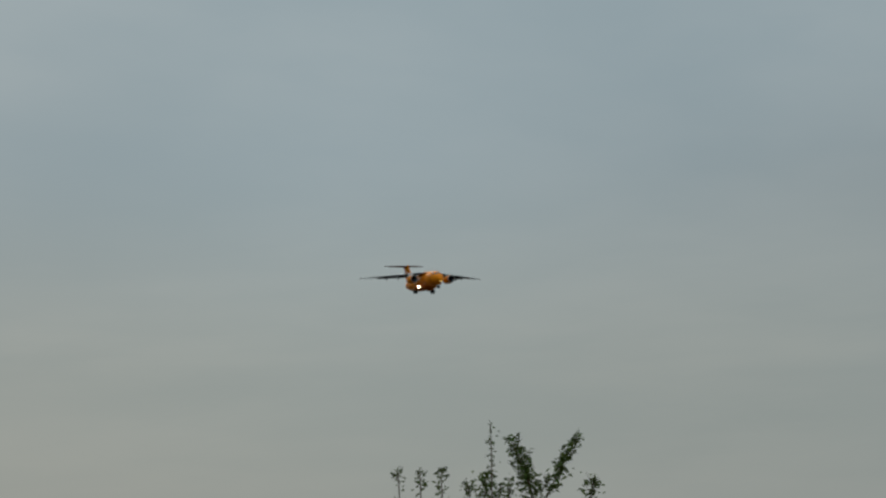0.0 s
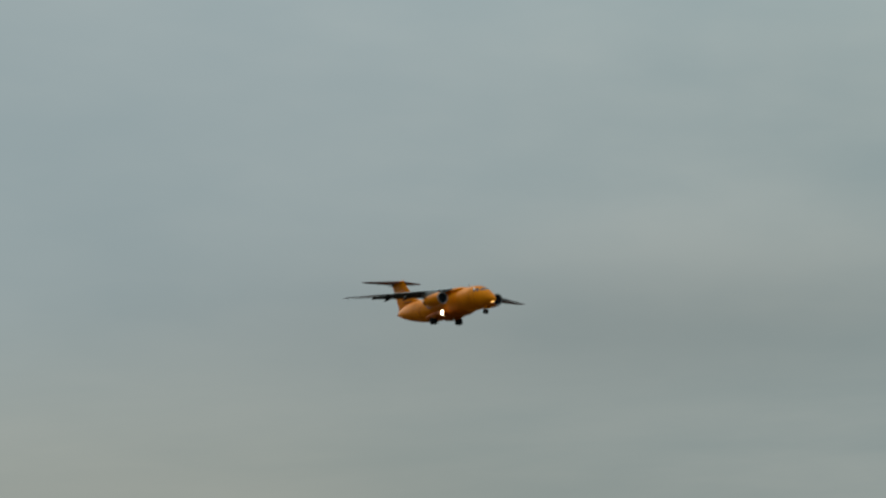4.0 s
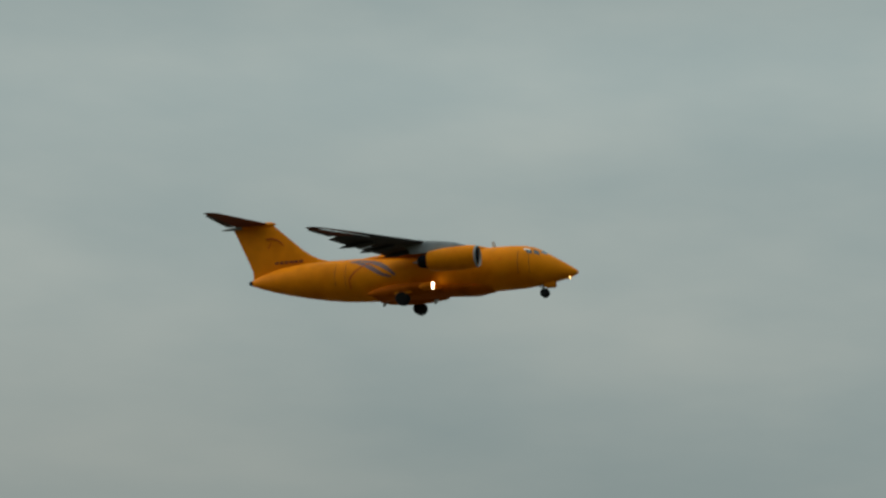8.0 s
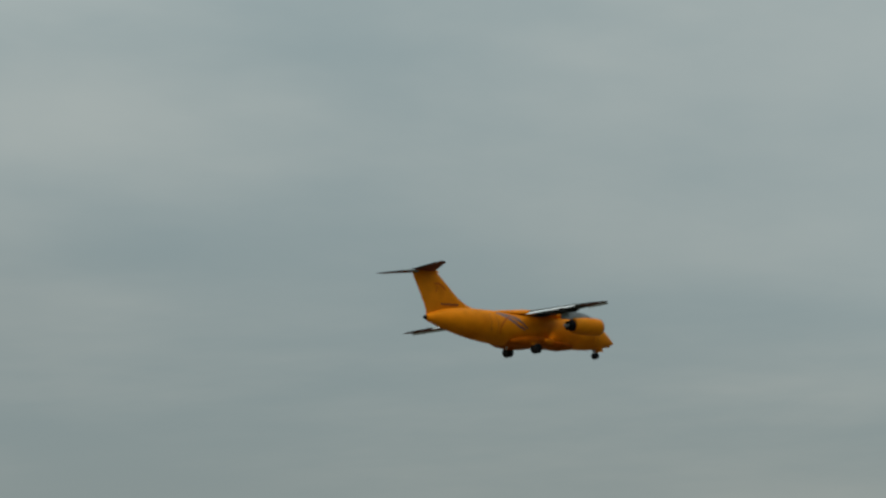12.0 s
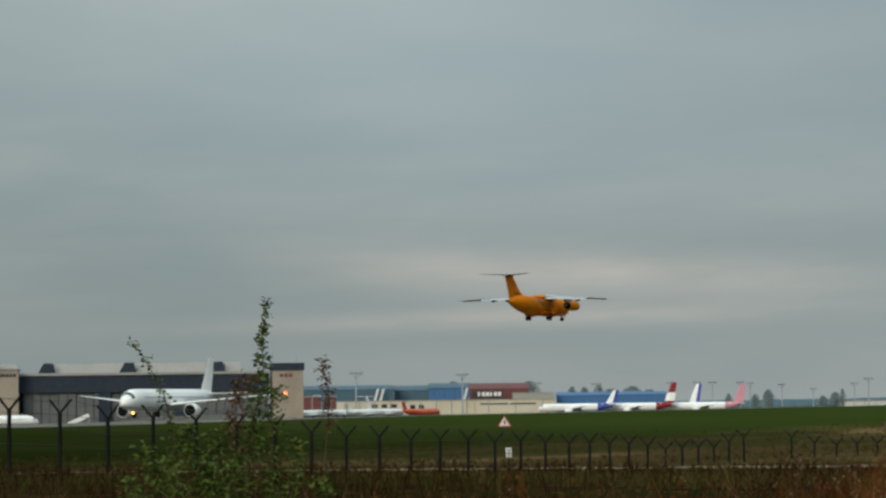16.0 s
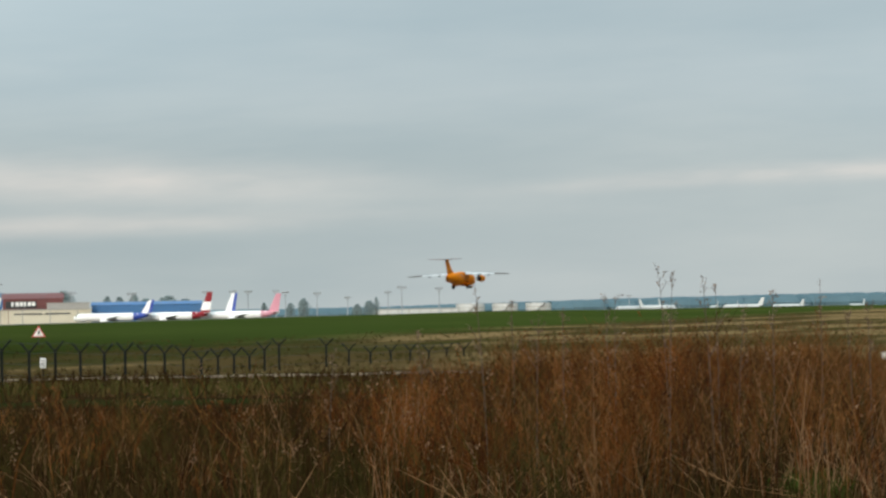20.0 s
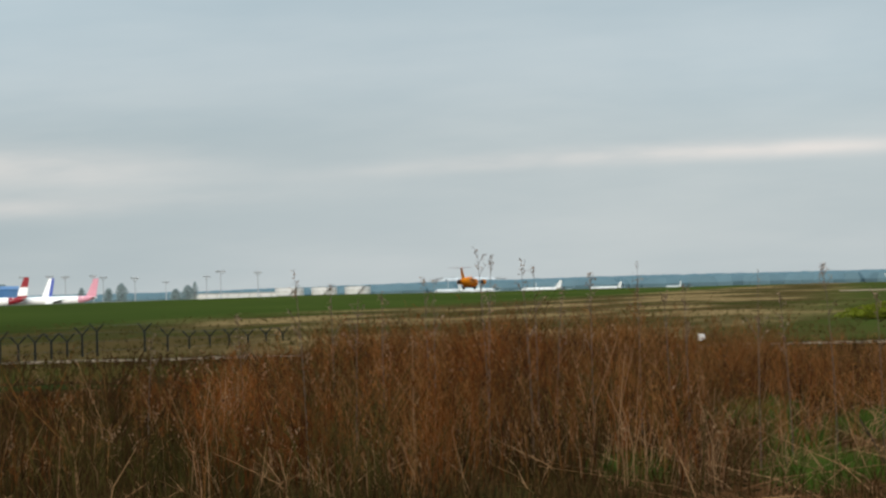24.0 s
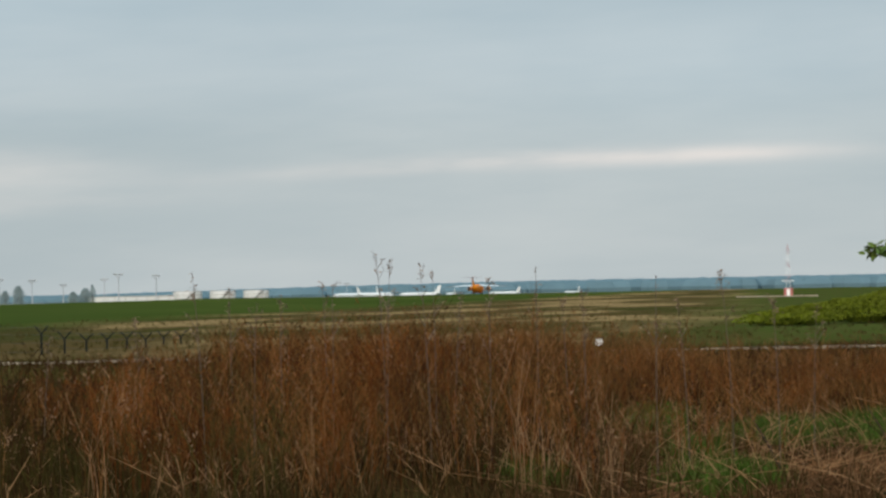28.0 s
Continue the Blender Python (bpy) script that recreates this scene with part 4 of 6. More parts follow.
# ---- parked airliners ----
def airliner(label, length, radius, span, tail_top, fin_mat, m, rear_mat=None, t_tail=False, body_mat=None, wing_low=True, engines="wing", group="parked airliners", name="airliner", gear=0.55, sweep=0.55, rudder_mat=None):
    """A parked jet on its wheels; origin on the ground under its middle, nose along +x."""
    jet = thing(name, label, "airplane", group, m)
    bmat = body_mat or WHITE
    L, r = length, radius
    zc = r * (1 + gear) + (0.6 if r > 1.6 else 0.3)
    st = [(0.5, -0.35, 0.02), (0.492, -0.3, 0.28), (0.47, -0.18, 0.58), (0.44, -0.05, 0.85), (0.40, 0, 0.98), (0.36, 0, 1), (0.0, 0, 1), (-0.22, 0.0, 1), (-0.32, 0.16, 0.84), (-0.40, 0.32, 0.6), (-0.47, 0.48, 0.3), (-0.5, 0.54, 0.08)]
    body = part("fuselage", loft(bmesh.new(), round_rings([(x * L, zc + dz * r, r * k, r * k) for x, dz, k in st], 20)), bmat, jet)
    if rear_mat:
        part("tail_band", loft(bmesh.new(), round_rings([(x * L, zc + dz * r, r * k + 0.02, r * k + 0.02) for x, dz, k in ((-0.26, 0.05, 0.95), (-0.33, 0.175, 0.81), (-0.36, 0.24, 0.72), (-0.40, 0.32, 0.6), (-0.46, 0.455, 0.35))], 20), cap=False), rear_mat, body)
    bm = bmesh.new()
    g = [[bm.verts.new((x * L, math.cos(a) * k * r, zc + dz * r + math.sin(a) * k * r)) for a in (radians(22 + 136 * j / 10) for j in range(11))] for x, dz, k in ((0.463, -0.145, 0.66), (0.449, -0.085, 0.80))]
    for j in range(10):
        bm.faces.new((g[0][j], g[0][j + 1], g[1][j + 1], g[1][j]))
    part("cockpit_window", bm, GLASS, body)
    zf = zc + 0.75 * r
    part("fin", surface([((-0.36 * L, 0, zf), 0.13 * L, 0.07), ((-0.463 * L, 0, tail_top), 0.064 * L, 0.07)], "z"), fin_mat, jet)
    if rudder_mat:
        part("rudder", surface([((-0.447 * L, 0, zf + 0.3), 0.05 * L, 0.2), ((-0.497 * L, 0, tail_top + 0.1), 0.036 * L, 0.2)], "z"), rudder_mat, jet)
    elif fin_mat is RED_TAIL:
        part("fin_stripe", surface([((-0.370 * L, 0, zf + (tail_top - zf) * 0.12), 0.126 * L, 0.085), ((-0.412 * L, 0, zf + (tail_top - zf) * 0.52), 0.099 * L, 0.085)], "z"), WHITE, jet, "white lower part of the fin")
    for s in (-1, 1):
        tz = tail_top - 0.2 if t_tail else zc + 0.55 * r
        tx = -0.42 * L if t_tail else -0.385 * L
        part("tailplane", surface([((tx, s * 0.2, tz), 0.085 * L, 0.08), ((tx - 0.085 * L, s * span * 0.18, tz + 0.3), 0.035 * L, 0.08)]), bmat, jet)
        wz = zc - 0.55 * r
        y1 = s * span / 2
        wing = part("wing", surface([((0.13 * L, s * r * 0.5, wz), 0.20 * L, 0.11), ((0.13 * L - 0.14 * span * 0.5, s * span * 0.17, wz + span * 0.017), 0.115 * L, 0.10), ((0.13 * L - sweep * span / 2, y1, wz + span * 0.05), 0.03 * L, 0.09)]), bmat, jet)
        if engines == "wing":
            ey, er, el = s * span * 0.16, r * (0.62 if r > 3 else 0.52), L * 0.085
            ez = wz - er * 0.72
            ex = 0.13 * L - 0.14 * span * 0.25 + el * 0.55
            eng = part("engine", loft(bmesh.new(), [[v + Vector((0, ey, 0)) for v in oval(ex + x * el, ez, er * k, er * k, 18)] for x, k in ((0.02, 0.8), (0.05, 0.9), (0.0, 1.0), (-0.35, 1.02), (-0.8, 0.75), (-1.0, 0.5))]), bmat, jet)
            part("intake", loft(bmesh.new(), [[v + Vector((0, ey, 0)) for v in oval(ex + x * el, ez, er * k, er * k, 18)] for x, k in ((0.06, 0.84), (0.055, 0.3), (0.05, 0.02))]), DARK, eng)
            part("pylon", surface([((ex - 0.2 * el, ey, ez + er * 0.7), el, 0.06), ((ex - 0.5 * el, ey, wz + span * 0.012), el * 0.8, 0.06)], "z"), WING_GREY, jet)
        else:
            ey, er, el = s * r * 1.55, r * 0.42, L * 0.12
            ex, ez = -0.24 * L, zc + r * 0.35
            eng = part("engine", loft(bmesh.new(), [[v + Vector((0, ey, 0)) for v in oval(ex + x * el, ez, er * k, er * k, 16)] for x, k in ((0.03, 0.8), (0.0, 1.0), (-0.5, 1.0), (-1.0, 0.6))]), bmat, jet)
            part("pylon", boxed(ex - el * 0.8, ex - el * 0.2, min(ey, s * r * 0.8), max(ey, s * r * 0.8), ez - 0.12, ez + 0.12), bmat, jet)
        for o in (-0.35, 0.35):
            part("main_wheel", wheel_mesh(-0.03 * L, s * span * 0.075 + o * r * 0.5, r * 0.3, r * 0.3, r * 0.2), TYRE, jet)
        part("gear_leg", tube(bmesh.new(), [(-0.03 * L, s * span * 0.075, r * 0.3), (-0.03 * L, s * span * 0.07, zc - 0.5 * r)], r * 0.08, 6), METAL, jet)
        part("cabin_windows_strip", boxed(-0.30 * L, 0.38 * L, s * (r * 0.985) - 0.02, s * (r * 0.985) + 0.02, zc + 0.18 * r, zc + 0.28 * r), WINDOW_BAND, body, smooth=False)
    part("nose_wheel", wheel_mesh(0.38 * L, 0, r * 0.24, r * 0.24, r * 0.3), TYRE, jet)
    part("nose_leg", tube(bmesh.new(), [(0.38 * L, 0, r * 0.24), (0.38 * L, 0, zc - 0.8 * r)], r * 0.06, 6), METAL, jet)
    return jet


def parked(az, dist, tail_el, heading, length, **k):
    """Places an airliner with the top of its fin at an azimuth and elevation; heading in degrees from +x."""
    f = Vector((math.cos(radians(heading)), math.sin(radians(heading)), 0))
    tail = at(az, dist, 0)
    c = tail + f * length * 0.49
    g = ground_z(c.x, c.y)
    return airliner(length=length, tail_top=rise(tail_el, dist) - g, m=pose(c.x, c.y, g, 0, 0, heading), **k)


BIG = parked(59.95, 875, 1.0, 188, 70.0, label="large white twin-engined airliner taxiing with nose light on", radius=3.3, span=69.0, fin_mat=WHITE, group="", gear=0.45)
bm = bmesh.new()
loft(bm, round_rings([(27.4, 1.6, 0.3, 0.3), (27.7, 1.6, 0.42, 0.4), (27.8, 1.6, 0.1, 0.1)], 12))
part("taxi_light", bm, LAMP_WARM, BIG, "lit warm taxi light")
bm = bmesh.new()
loft(bm, [[v + Vector((0, 34.4, 0)) for v in oval(x, 7.0, k, k, 10)] for x, k in ((-9.2, 0.1), (-9.6, 0.42), (-10.6, 0.42), (-11.0, 0.1))])
part("wing_tip_light", bm, LAMP_RED, BIG, "glowing red wing-tip light")
for az, dist, el, hd, fm, rm, rd, words in ((68.40, 1330, 0.20, 110, WHITE, BLUE_TAIL, BLUE_TAIL, "white airliner with a dark blue tail edge on the apron"), (69.62, 1335, 0.35, 108, RED_TAIL, RED_TAIL, None, "white airliner with a dark red tail on the apron"), (70.13, 1350, 0.31, 104, WHITE, BLUE_TAIL, BLUE_TAIL, "white airliner with a blue rudder beside the others"), (71.05, 1340, 0.29, 108, PINK_TAIL, PINK_TAIL, None, "white airliner with a pink tail at the row's end")):
    parked(az, dist, el, hd, 38.0, label=words, radius=1.9, span=34.0, fin_mat=fm, rear_mat=rm, rudder_mat=rd, gear=0.1)
parked(54.16, 860, 0.22, -48, 34.0, label="small white jet with a raked tail beside stairs", radius=1.7, span=28.0, fin_mat=WHITE, engines="rear", gear=0.1)
parked(63.95, 1060, 0.02, -8, 26.0, label="small orange-red regional jet before the cream building", radius=1.35, span=21.0, fin_mat=RED_JET, body_mat=RED_JET, t_tail=True, engines="rear", gear=0.1)
for az, dist, el, fm, words in ((61.6, 1030, 0.12, PINK_TAIL, "small white jet with a reddish tail"), (62.27, 1050, 0.17, LIGHT_BLUE, "small white jet with a light blue tail"), (63.2, 1060, 0.14, WHITE, "small white regional jet with a white tail"), (60.95, 1020, 0.02, RED_JET, "small white jet with an orange-red tail"), (61.0, 1000, -0.08, WHITE, "small white jet behind the big one"), (62.75, 1045, 0.0, WHITE, "small white jet in the row of parked jets")):
    parked(az, dist, el, -6, 27.0, label=words, radius=1.4, span=22.0, fin_mat=fm, t_tail=True, engines="rear", gear=0.1)
for az, dist, el, hd, words in ((78.62, 1900, 0.03, 232, "far white airliner on a remote stand"), (79.02, 1920, 0.03, 212, "far white airliner seen nearly nose on"), (78.72, 1940, -0.10, 150, "far white airliner seen from its side"), (80.25, 2100, -0.02, 20, "far white airliner with only its tail showing"), (80.66, 2100, -0.04, 20, "far white airliner with only its tail showing"), (82.02, 2100, -0.03, 60, "far white airliner half hidden by the crest"), (83.27, 2200, -0.04, 30, "far white airliner with only its tail showing")):
    parked(az, dist, el, hd, 31.0, label=words, radius=1.7, span=30.0, fin_mat=HAZED_WHITE, body_mat=HAZED_WHITE, gear=0.15)
TAXI_HEADING = 101.0
TAXIING = parked(81.18, 2000, 0.03, TAXI_HEADING, 30.0, label="far white airliner taxiing slowly along the horizon", radius=1.7, span=30.0, fin_mat=HAZED_WHITE, body_mat=HAZED_WHITE, gear=0.15, group="")


# ---- buildings ----
def facing(az, dist, turn=0.0):
    """A frame whose x runs to the right across the view, y away from the camera and z up from the ground."""
    p = at(az, dist)
    return pose(p.x, p.y, p.z, 0, 0, -az + turn)


def hangar():
    d = 990
    h = thing("hangar", "long hangar with dark slate fascia, grey doors and tan end towers", "hangar", m=facing(57.6, d, 0))
    half = d * math.tan(radians(4.25))
    g = at(57.6, d).z
    roof, low = rise(0.70, d) - g, rise(0.30, d) - g
    part("fascia", boxed(-half, half - 12, 0, 70, low, roof - 0.9), SLATE, h, "dark slate-blue fascia", smooth=False)
    part("roof_edge", boxed(-half - 0.4, half - 12, -0.6, 70, roof - 0.9, roof), ROOF_PALE, h, "pale roof edge", smooth=False)
    part("rear_wall", boxed(-half + 0.5, half - 12.5, 69, 69.6, 0, low), DOOR_GREY, h, smooth=False)
    # tall sliding doors with seams, right of the near tower
    n = 14
    x0, x1 = -half + 47, half - 12.3
    for k in range(n):
        a, b = x0 + (x1 - x0) * k / n, x0 + (x1 - x0) * (k + 1) / n
        door = part("door_leaf", boxed(a + 0.15, b - 0.15, 1.2 + 0.5 * (k % 2), 1.6 + 0.5 * (k % 2), 0.0, low - 0.05), DOOR_GREY, h, smooth=False)
        part("door_rib", boxed((a + b) / 2 - 0.1, (a + b) / 2 + 0.1, 1.05 + 0.5 * (k % 2), 1.2 + 0.5 * (k % 2), 0.2, low - 0.3), SLATE, door, smooth=False)
    for x in (-half + 76, half - 44):
        part("door_pier", boxed(x - 2.2, x + 2.2, 0.3, 1.0, 0.0, low), SLATE, h, smooth=False)
    # open bay left of the tower
    part("bay_wall", boxed(-half + 0.6, -half + 27, 14, 14.5, 0, low), DOOR_GREY, h, smooth=False)
    for k in range(4):
        x = -half + 1 + k * 8.4
        part("bay_column", boxed(x - 0.4, x + 0.4, 0.4, 1.2, 0, low), SLATE, h, smooth=False)
    # towers
    tx0, tx1 = -half + 28, -half + 45.5
    tt = rise(0.93, d) - g
    tower = part("tower", boxed(tx0, tx1, -6, 12, 0, tt - 2.4, bevel=0.1), TAN_WALL, h, "tan plastered stair tower", smooth=False)
    part("tower_crown", boxed(tx0 - 0.3, tx0 + 10.5, -6.4, 6, tt - 2.4, tt), SLATE, h, smooth=False)
    part("tower_cap", boxed(tx0 - 0.4, tx1 + 0.4, -6.5, 12.4, tt - 2.7, tt - 2.35), ROOF_PALE, h, smooth=False)
    for k in range(5):
        part("window", boxed(tx0 + 2.2, tx0 + 4.4, -6.08, -5.9, 2.2 + k * 2.3, 3.3 + k * 2.3), WINDOW, tower, smooth=False)
    for k in range(5):
        part("sign_bar", boxed(tx0 + 10.2 + k * 1.35, tx0 + 11.25 + k * 1.35, -6.12, -5.95, tt - 5.2, tt - 4.1), SLATE, tower, smooth=False)
    t2 = rise(0.86, d) - g
    tower = part("tower", boxed(half - 11, half, -5, 12, 0, t2 - 2.6, bevel=0.1), TAN_WALL, h, smooth=False)
    part("tower_crown", boxed(half - 11.4, half + 0.4, -5.4, 9, t2 - 2.6, t2), SLATE, h, smooth=False)
    for k in range(3):
        part("sign_bar", boxed(half - 8.6 + k * 1.7, half - 7.3 + k * 1.7, -5.12, -4.95, t2 - 5.0, t2 - 3.9), MAROON, tower, smooth=False)
    # sawtooth roof lights
    for k in range(4):
        x = -half + 16 + k * 32 + (4 if k else 0)
        if k == 1:
            x += 3
        part("roof_light", loft(bmesh.new(), [[Vector((x + a, y, roof + b)) for a, b in ((-2.8, 0), (3.6, 0), (2.4, 3.6), (-0.8, 3.6))] for y in (3, 22)]), SLATE, h, smooth=False)
        if k < 4:
            part("roof_ridge", loft(bmesh.new(), [[Vector((x + 3.4, 12 + a, roof + b)) for a, b in ((-6, 0), (6, 0), (2, 3.5), (-2, 3.5))], [Vector((min(x + 28.5, half - 22), 12 + a, roof + b)) for a, b in ((-6, 0), (6, 0), (2, 3.5), (-2, 3.5))]]), ROOF_PALE, h, smooth=False)
    for x, z, dz in ((tx0 + 2.6, tt, 3.0), (tx0 + 8.3, tt, 2.0), (half - 10.5, t2, 4.5), (half - 2.2, t2, 2.8)):
        part("aerial", tube(bmesh.new(), [(x, 0, z), (x, 0, z + dz)], 0.12, 6), MAST_GREY, h)
    part("aerial_box", boxed(tx0 + 7.2, tx0 + 9.4, -1, 1, tt, tt + 1.3, bevel=0.1), SLATE, h, smooth=False)


hangar()


def building(name, label, az0, az1, dist, el_top, wall, roof_mat=None, bays=0, roof_rise=0.0, el_base=None, turn=0.0, depth=30.0, window_rows=0, roof_over=0.3, openings=()):
    """A long block across the view with roof edge, piers and window bays."""
    mid = (az0 + az1) / 2
    m = facing(mid, dist, turn)
    b = thing(name, label, "building", m=m)
    w = dist * math.tan(radians((az1 - az0) / 2))
    top = rise(el_top, dist) - m.translation.z
    body = part("wall", boxed(-w, w, 0, depth, 0, top), wall, b, smooth=False)
    if roof_rise:
        n = 12
        prof = [Vector((0, -0.4 + (depth + 0.8) * k / n, top + roof_rise * math.sin(math.pi * k / n))) for k in range(n + 1)]
        rings = [[Vector((x, p.y, p.z)) for p in prof] + [Vector((x, depth + 0.4, top - 0.3)), Vector((x, -0.4, top - 0.3))] for x in (-w - 0.5, w + 0.5)]
        part("roof", loft(bmesh.new(), rings), roof_mat or ROOF_PALE, b)
    else:
        part("roof", boxed(-w - roof_over, w + roof_over, -roof_over, depth + roof_over, top, top + 0.45), roof_mat or ROOF_PALE, b, smooth=False)
    for a0, a1, e0, e1 in openings:
        x0, x1 = dist * math.tan(radians(a0 - mid)), dist * math.tan(radians(a1 - mid))
        z0, z1 = rise(e0, dist) - m.translation.z, rise(e1, dist) - m.translation.z
        win = part("window", boxed(x0, x1, -0.09, 0.05, z0, z1), WINDOW, b, smooth=False)
        part("sill", boxed(x0 - 0.2, x1 + 0.2, -0.2, -0.02, z0 - 0.2, z0 - 0.02), ROOF_PALE, win, smooth=False)
    for k in range(bays):
        x = -w + 2 * w * (k + 0.5) / bays
        part("pier", boxed(x - 0.25, x + 0.25, -0.18, 0.05, 0, top - 0.1), roof_mat or ROOF_PALE, b, smooth=False)
        for j in range(window_rows):
            z = top * (0.35 + 0.34 * j)
            win = part("window", boxed(x + 0.8, x + 2 * w / bays - 0.8, -0.09, 0.05, z, z + 1.3), WINDOW, b, smooth=False)
            part("sill", boxed(x + 0.7, x + 2 * w / bays - 0.7, -0.2, -0.02, z - 0.15, z - 0.02), ROOF_PALE, win, smooth=False)
    return b


building("terminal_annex", "long low cream panelled building beside the apron", 62.56, 65.45, 1390, 0.03, CREAM, bays=9, openings=((64.10, 64.21, -0.16, -0.05), (64.28, 64.39, -0.16, -0.05), (63.3, 63.42, -0.1, -0.03), (63.5, 63.62, -0.1, -0.03), (63.7, 63.82, -0.1, -0.03)))
building("terminal_annex", "low cream building with a dark window band", 65.46, 67.16, 1388, 0.03, CREAM, bays=3, openings=((65.57, 66.15, -0.06, -0.035), (66.2, 66.73, -0.06, -0.035)))
building("maroon_building", "maroon clad block between hangar and terminal", 61.75, 62.55, 1400, 0.14, MAROON, bays=4)
building("blue_hall", "blue-green hall with a shallow roof", 61.7, 63.75, 1480, 0.29, TEAL_WALL, roof_mat=TEAL_WALL, roof_rise=2.2, bays=6)
building("blue_terminal", "blue clad terminal with a shallow curved roof", 63.78, 64.7, 1500, 0.26, TEAL_WALL, roof_mat=TEAL_WALL, roof_rise=2.6, bays=5)
building("blue_terminal", "bright blue terminal end with a higher curved roof", 64.5, 65.36, 1490, 0.30, BLUE_WALL, roof_mat=TEAL_WALL, roof_rise=2.6, bays=4)
building("terminal_wing", "maroon and glass terminal wing with a swept roof", 65.34, 66.58, 1440, 0.27, MAROON, roof_mat=MAROON, roof_rise=3.0, bays=6)
building("grey_link", "pale grey low link building", 66.25, 67.12, 1410, 0.16, ROOF_PALE, bays=5)
building("blue_warehouse", "long blue clad warehouse behind parked airliners", 67.17, 69.45, 1440, 0.11, BLUE_WALL, roof_mat=BLUE_WALL, roof_rise=1.6, bays=10)


def terminal_signs():
    """White sign bars and slanting stripes on the terminal fronts."""
    s = thing("terminal_sign", "row of white sign bars on the terminal front", "sign", m=facing(65.76, 1432))
    g = at(65.76, 1432).z
    z0, z1 = rise(0.115, 1432) - g, rise(0.20, 1432) - g
    part("panel", boxed(-9.0, 7.0, -0.2, 0.0, z0 - 1.2, z1 + 0.4), SIGN_BLACK, s, smooth=False)
    for k in range(6):
        x = -6 + k * 2.1
        part("sign_bar", boxed(x, x + (1.7 if k % 3 else 1.2), -0.4, -0.21, z0, z1), SIGN_WHITE, s, smooth=False)
    part("post", boxed(-0.3, 0.3, 0.1, 0.6, 0, z0), MAROON, s, smooth=False)
    for az in (63.25, 65.12):
        d = 1486 if az > 64 else 1476
        t = thing("wall_stripes", "pair of slanting white stripes on blue cladding", "sign", m=facing(az, d))
        for o in (0, 3.0):
            part("stripe", loft(bmesh.new(), [[Vector((o + a, yy, b)) for a, b in ((0, 0.2), (1.3, 0.2), (5.3, 14.5), (4.0, 14.5))] for yy in (-0.35, 0.0)]), SIGN_WHITE, t, smooth=False)


terminal_signs()


def boarding_stairs(az, dist, turn):
    p = at(az, dist)
    s = thing("boarding_stairs", "white mobile boarding stairs on the apron", "stairs", m=pose(p.x, p.y, p.z, 0, 0, -az + turn))
    for k in range(12):
        part("step", boxed(-4 + k * 0.55, -3.4 + k * 0.55, -0.8, 0.8, 0.5 + k * 0.25, 0.58 + k * 0.25), METAL, s, smooth=False)
    for sd in (-0.85, 0.85):
        part("side_panel", loft(bmesh.new(), [[Vector((a, sd + o, b)) for a, b in ((-4.2, 0.3), (-3.6, 0.3), (3.2, 3.3), (3.2, 4.3), (2.6, 4.3), (-4.2, 1.3))] for o in (-0.05, 0.05)]), WHITE, s, smooth=False)
    part("platform", boxed(2.5, 4.4, -0.9, 0.9, 3.35, 3.5), METAL, s, smooth=False)
    part("chassis", boxed(-3.8, 4.0, -0.7, 0.7, 0.45, 0.75), WHITE, s, smooth=False)
    for x in (-2.8, 3.0):
        for y in (-0.8, 0.8):
            part("wheel", wheel_mesh(x, y, 0.4, 0.4, 0.25), TYRE, s)
    for y in (-0.6, 0.6):
        part("prop", tube(bmesh.new(), [(3.0, y, 0.7), (3.4, y, 3.3)], 0.08, 6), METAL, s)


def service_truck(label, az, dist, body_mat, turn=0.0):
    """A box-bodied airfield truck; x runs along it, cab at +x."""
    m = facing(az, dist, turn)
    t = thing("service_truck", label, "truck", "service trucks", m)
    part("chassis", boxed(-3.6, 3.4, -0.9, 0.9, 0.55, 0.8), SIGN_BLACK, t, smooth=False)
    part("box_body", boxed(-3.6, 1.3, -1.2, 1.2, 0.8, 3.9, bevel=0.05), body_mat, t, smooth=False)
    cab = part("cab", loft(bmesh.new(), [[Vector((x, y, z)) for x, z in ((1.45, 0.6), (3.4, 0.6), (3.45, 1.6), (3.0, 2.5), (1.45, 2.55))] for y in (-1.1, 1.1)]), body_mat, t, smooth=False)
    part("windscreen", loft(bmesh.new(), [[Vector((x, y, z)) for x, z in ((3.47, 1.62), (3.06, 2.42), (3.03, 2.40), (3.44, 1.60))] for y in (-0.95, 0.95)]), WINDOW, cab, smooth=False)
    for sd in (-1, 1):
        part("side_window", boxed(1.8, 2.8, sd * 1.11 - 0.01, sd * 1.11 + 0.01, 1.65, 2.3), WINDOW, cab, smooth=False)
        for x in (-2.4, 2.5):
            part("wheel", wheel_mesh(x, sd * 0.95, 0.5, 0.5, 0.3), TYRE, t)


building("shed", "low brick-red shed before the trees", 50.85, 51.3, 880, -0.06, BRICK_WALL, bays=2, depth=6.0, window_rows=0)
building("shed", "low pale plastered shed before the trees", 49.9, 50.25, 880, -0.10, TAN_WALL, bays=2, depth=6.0)
service_truck("blue box truck parked before the trees", 52.08, 880, TEAL_WALL)
service_truck("dark red box truck parked before the trees", 52.88, 880, MAROON, 180)
boarding_stairs(53.85, 855, 20)
boarding_stairs(53.45, 850, 10)
boarding_stairs(57.2, 870, 10)


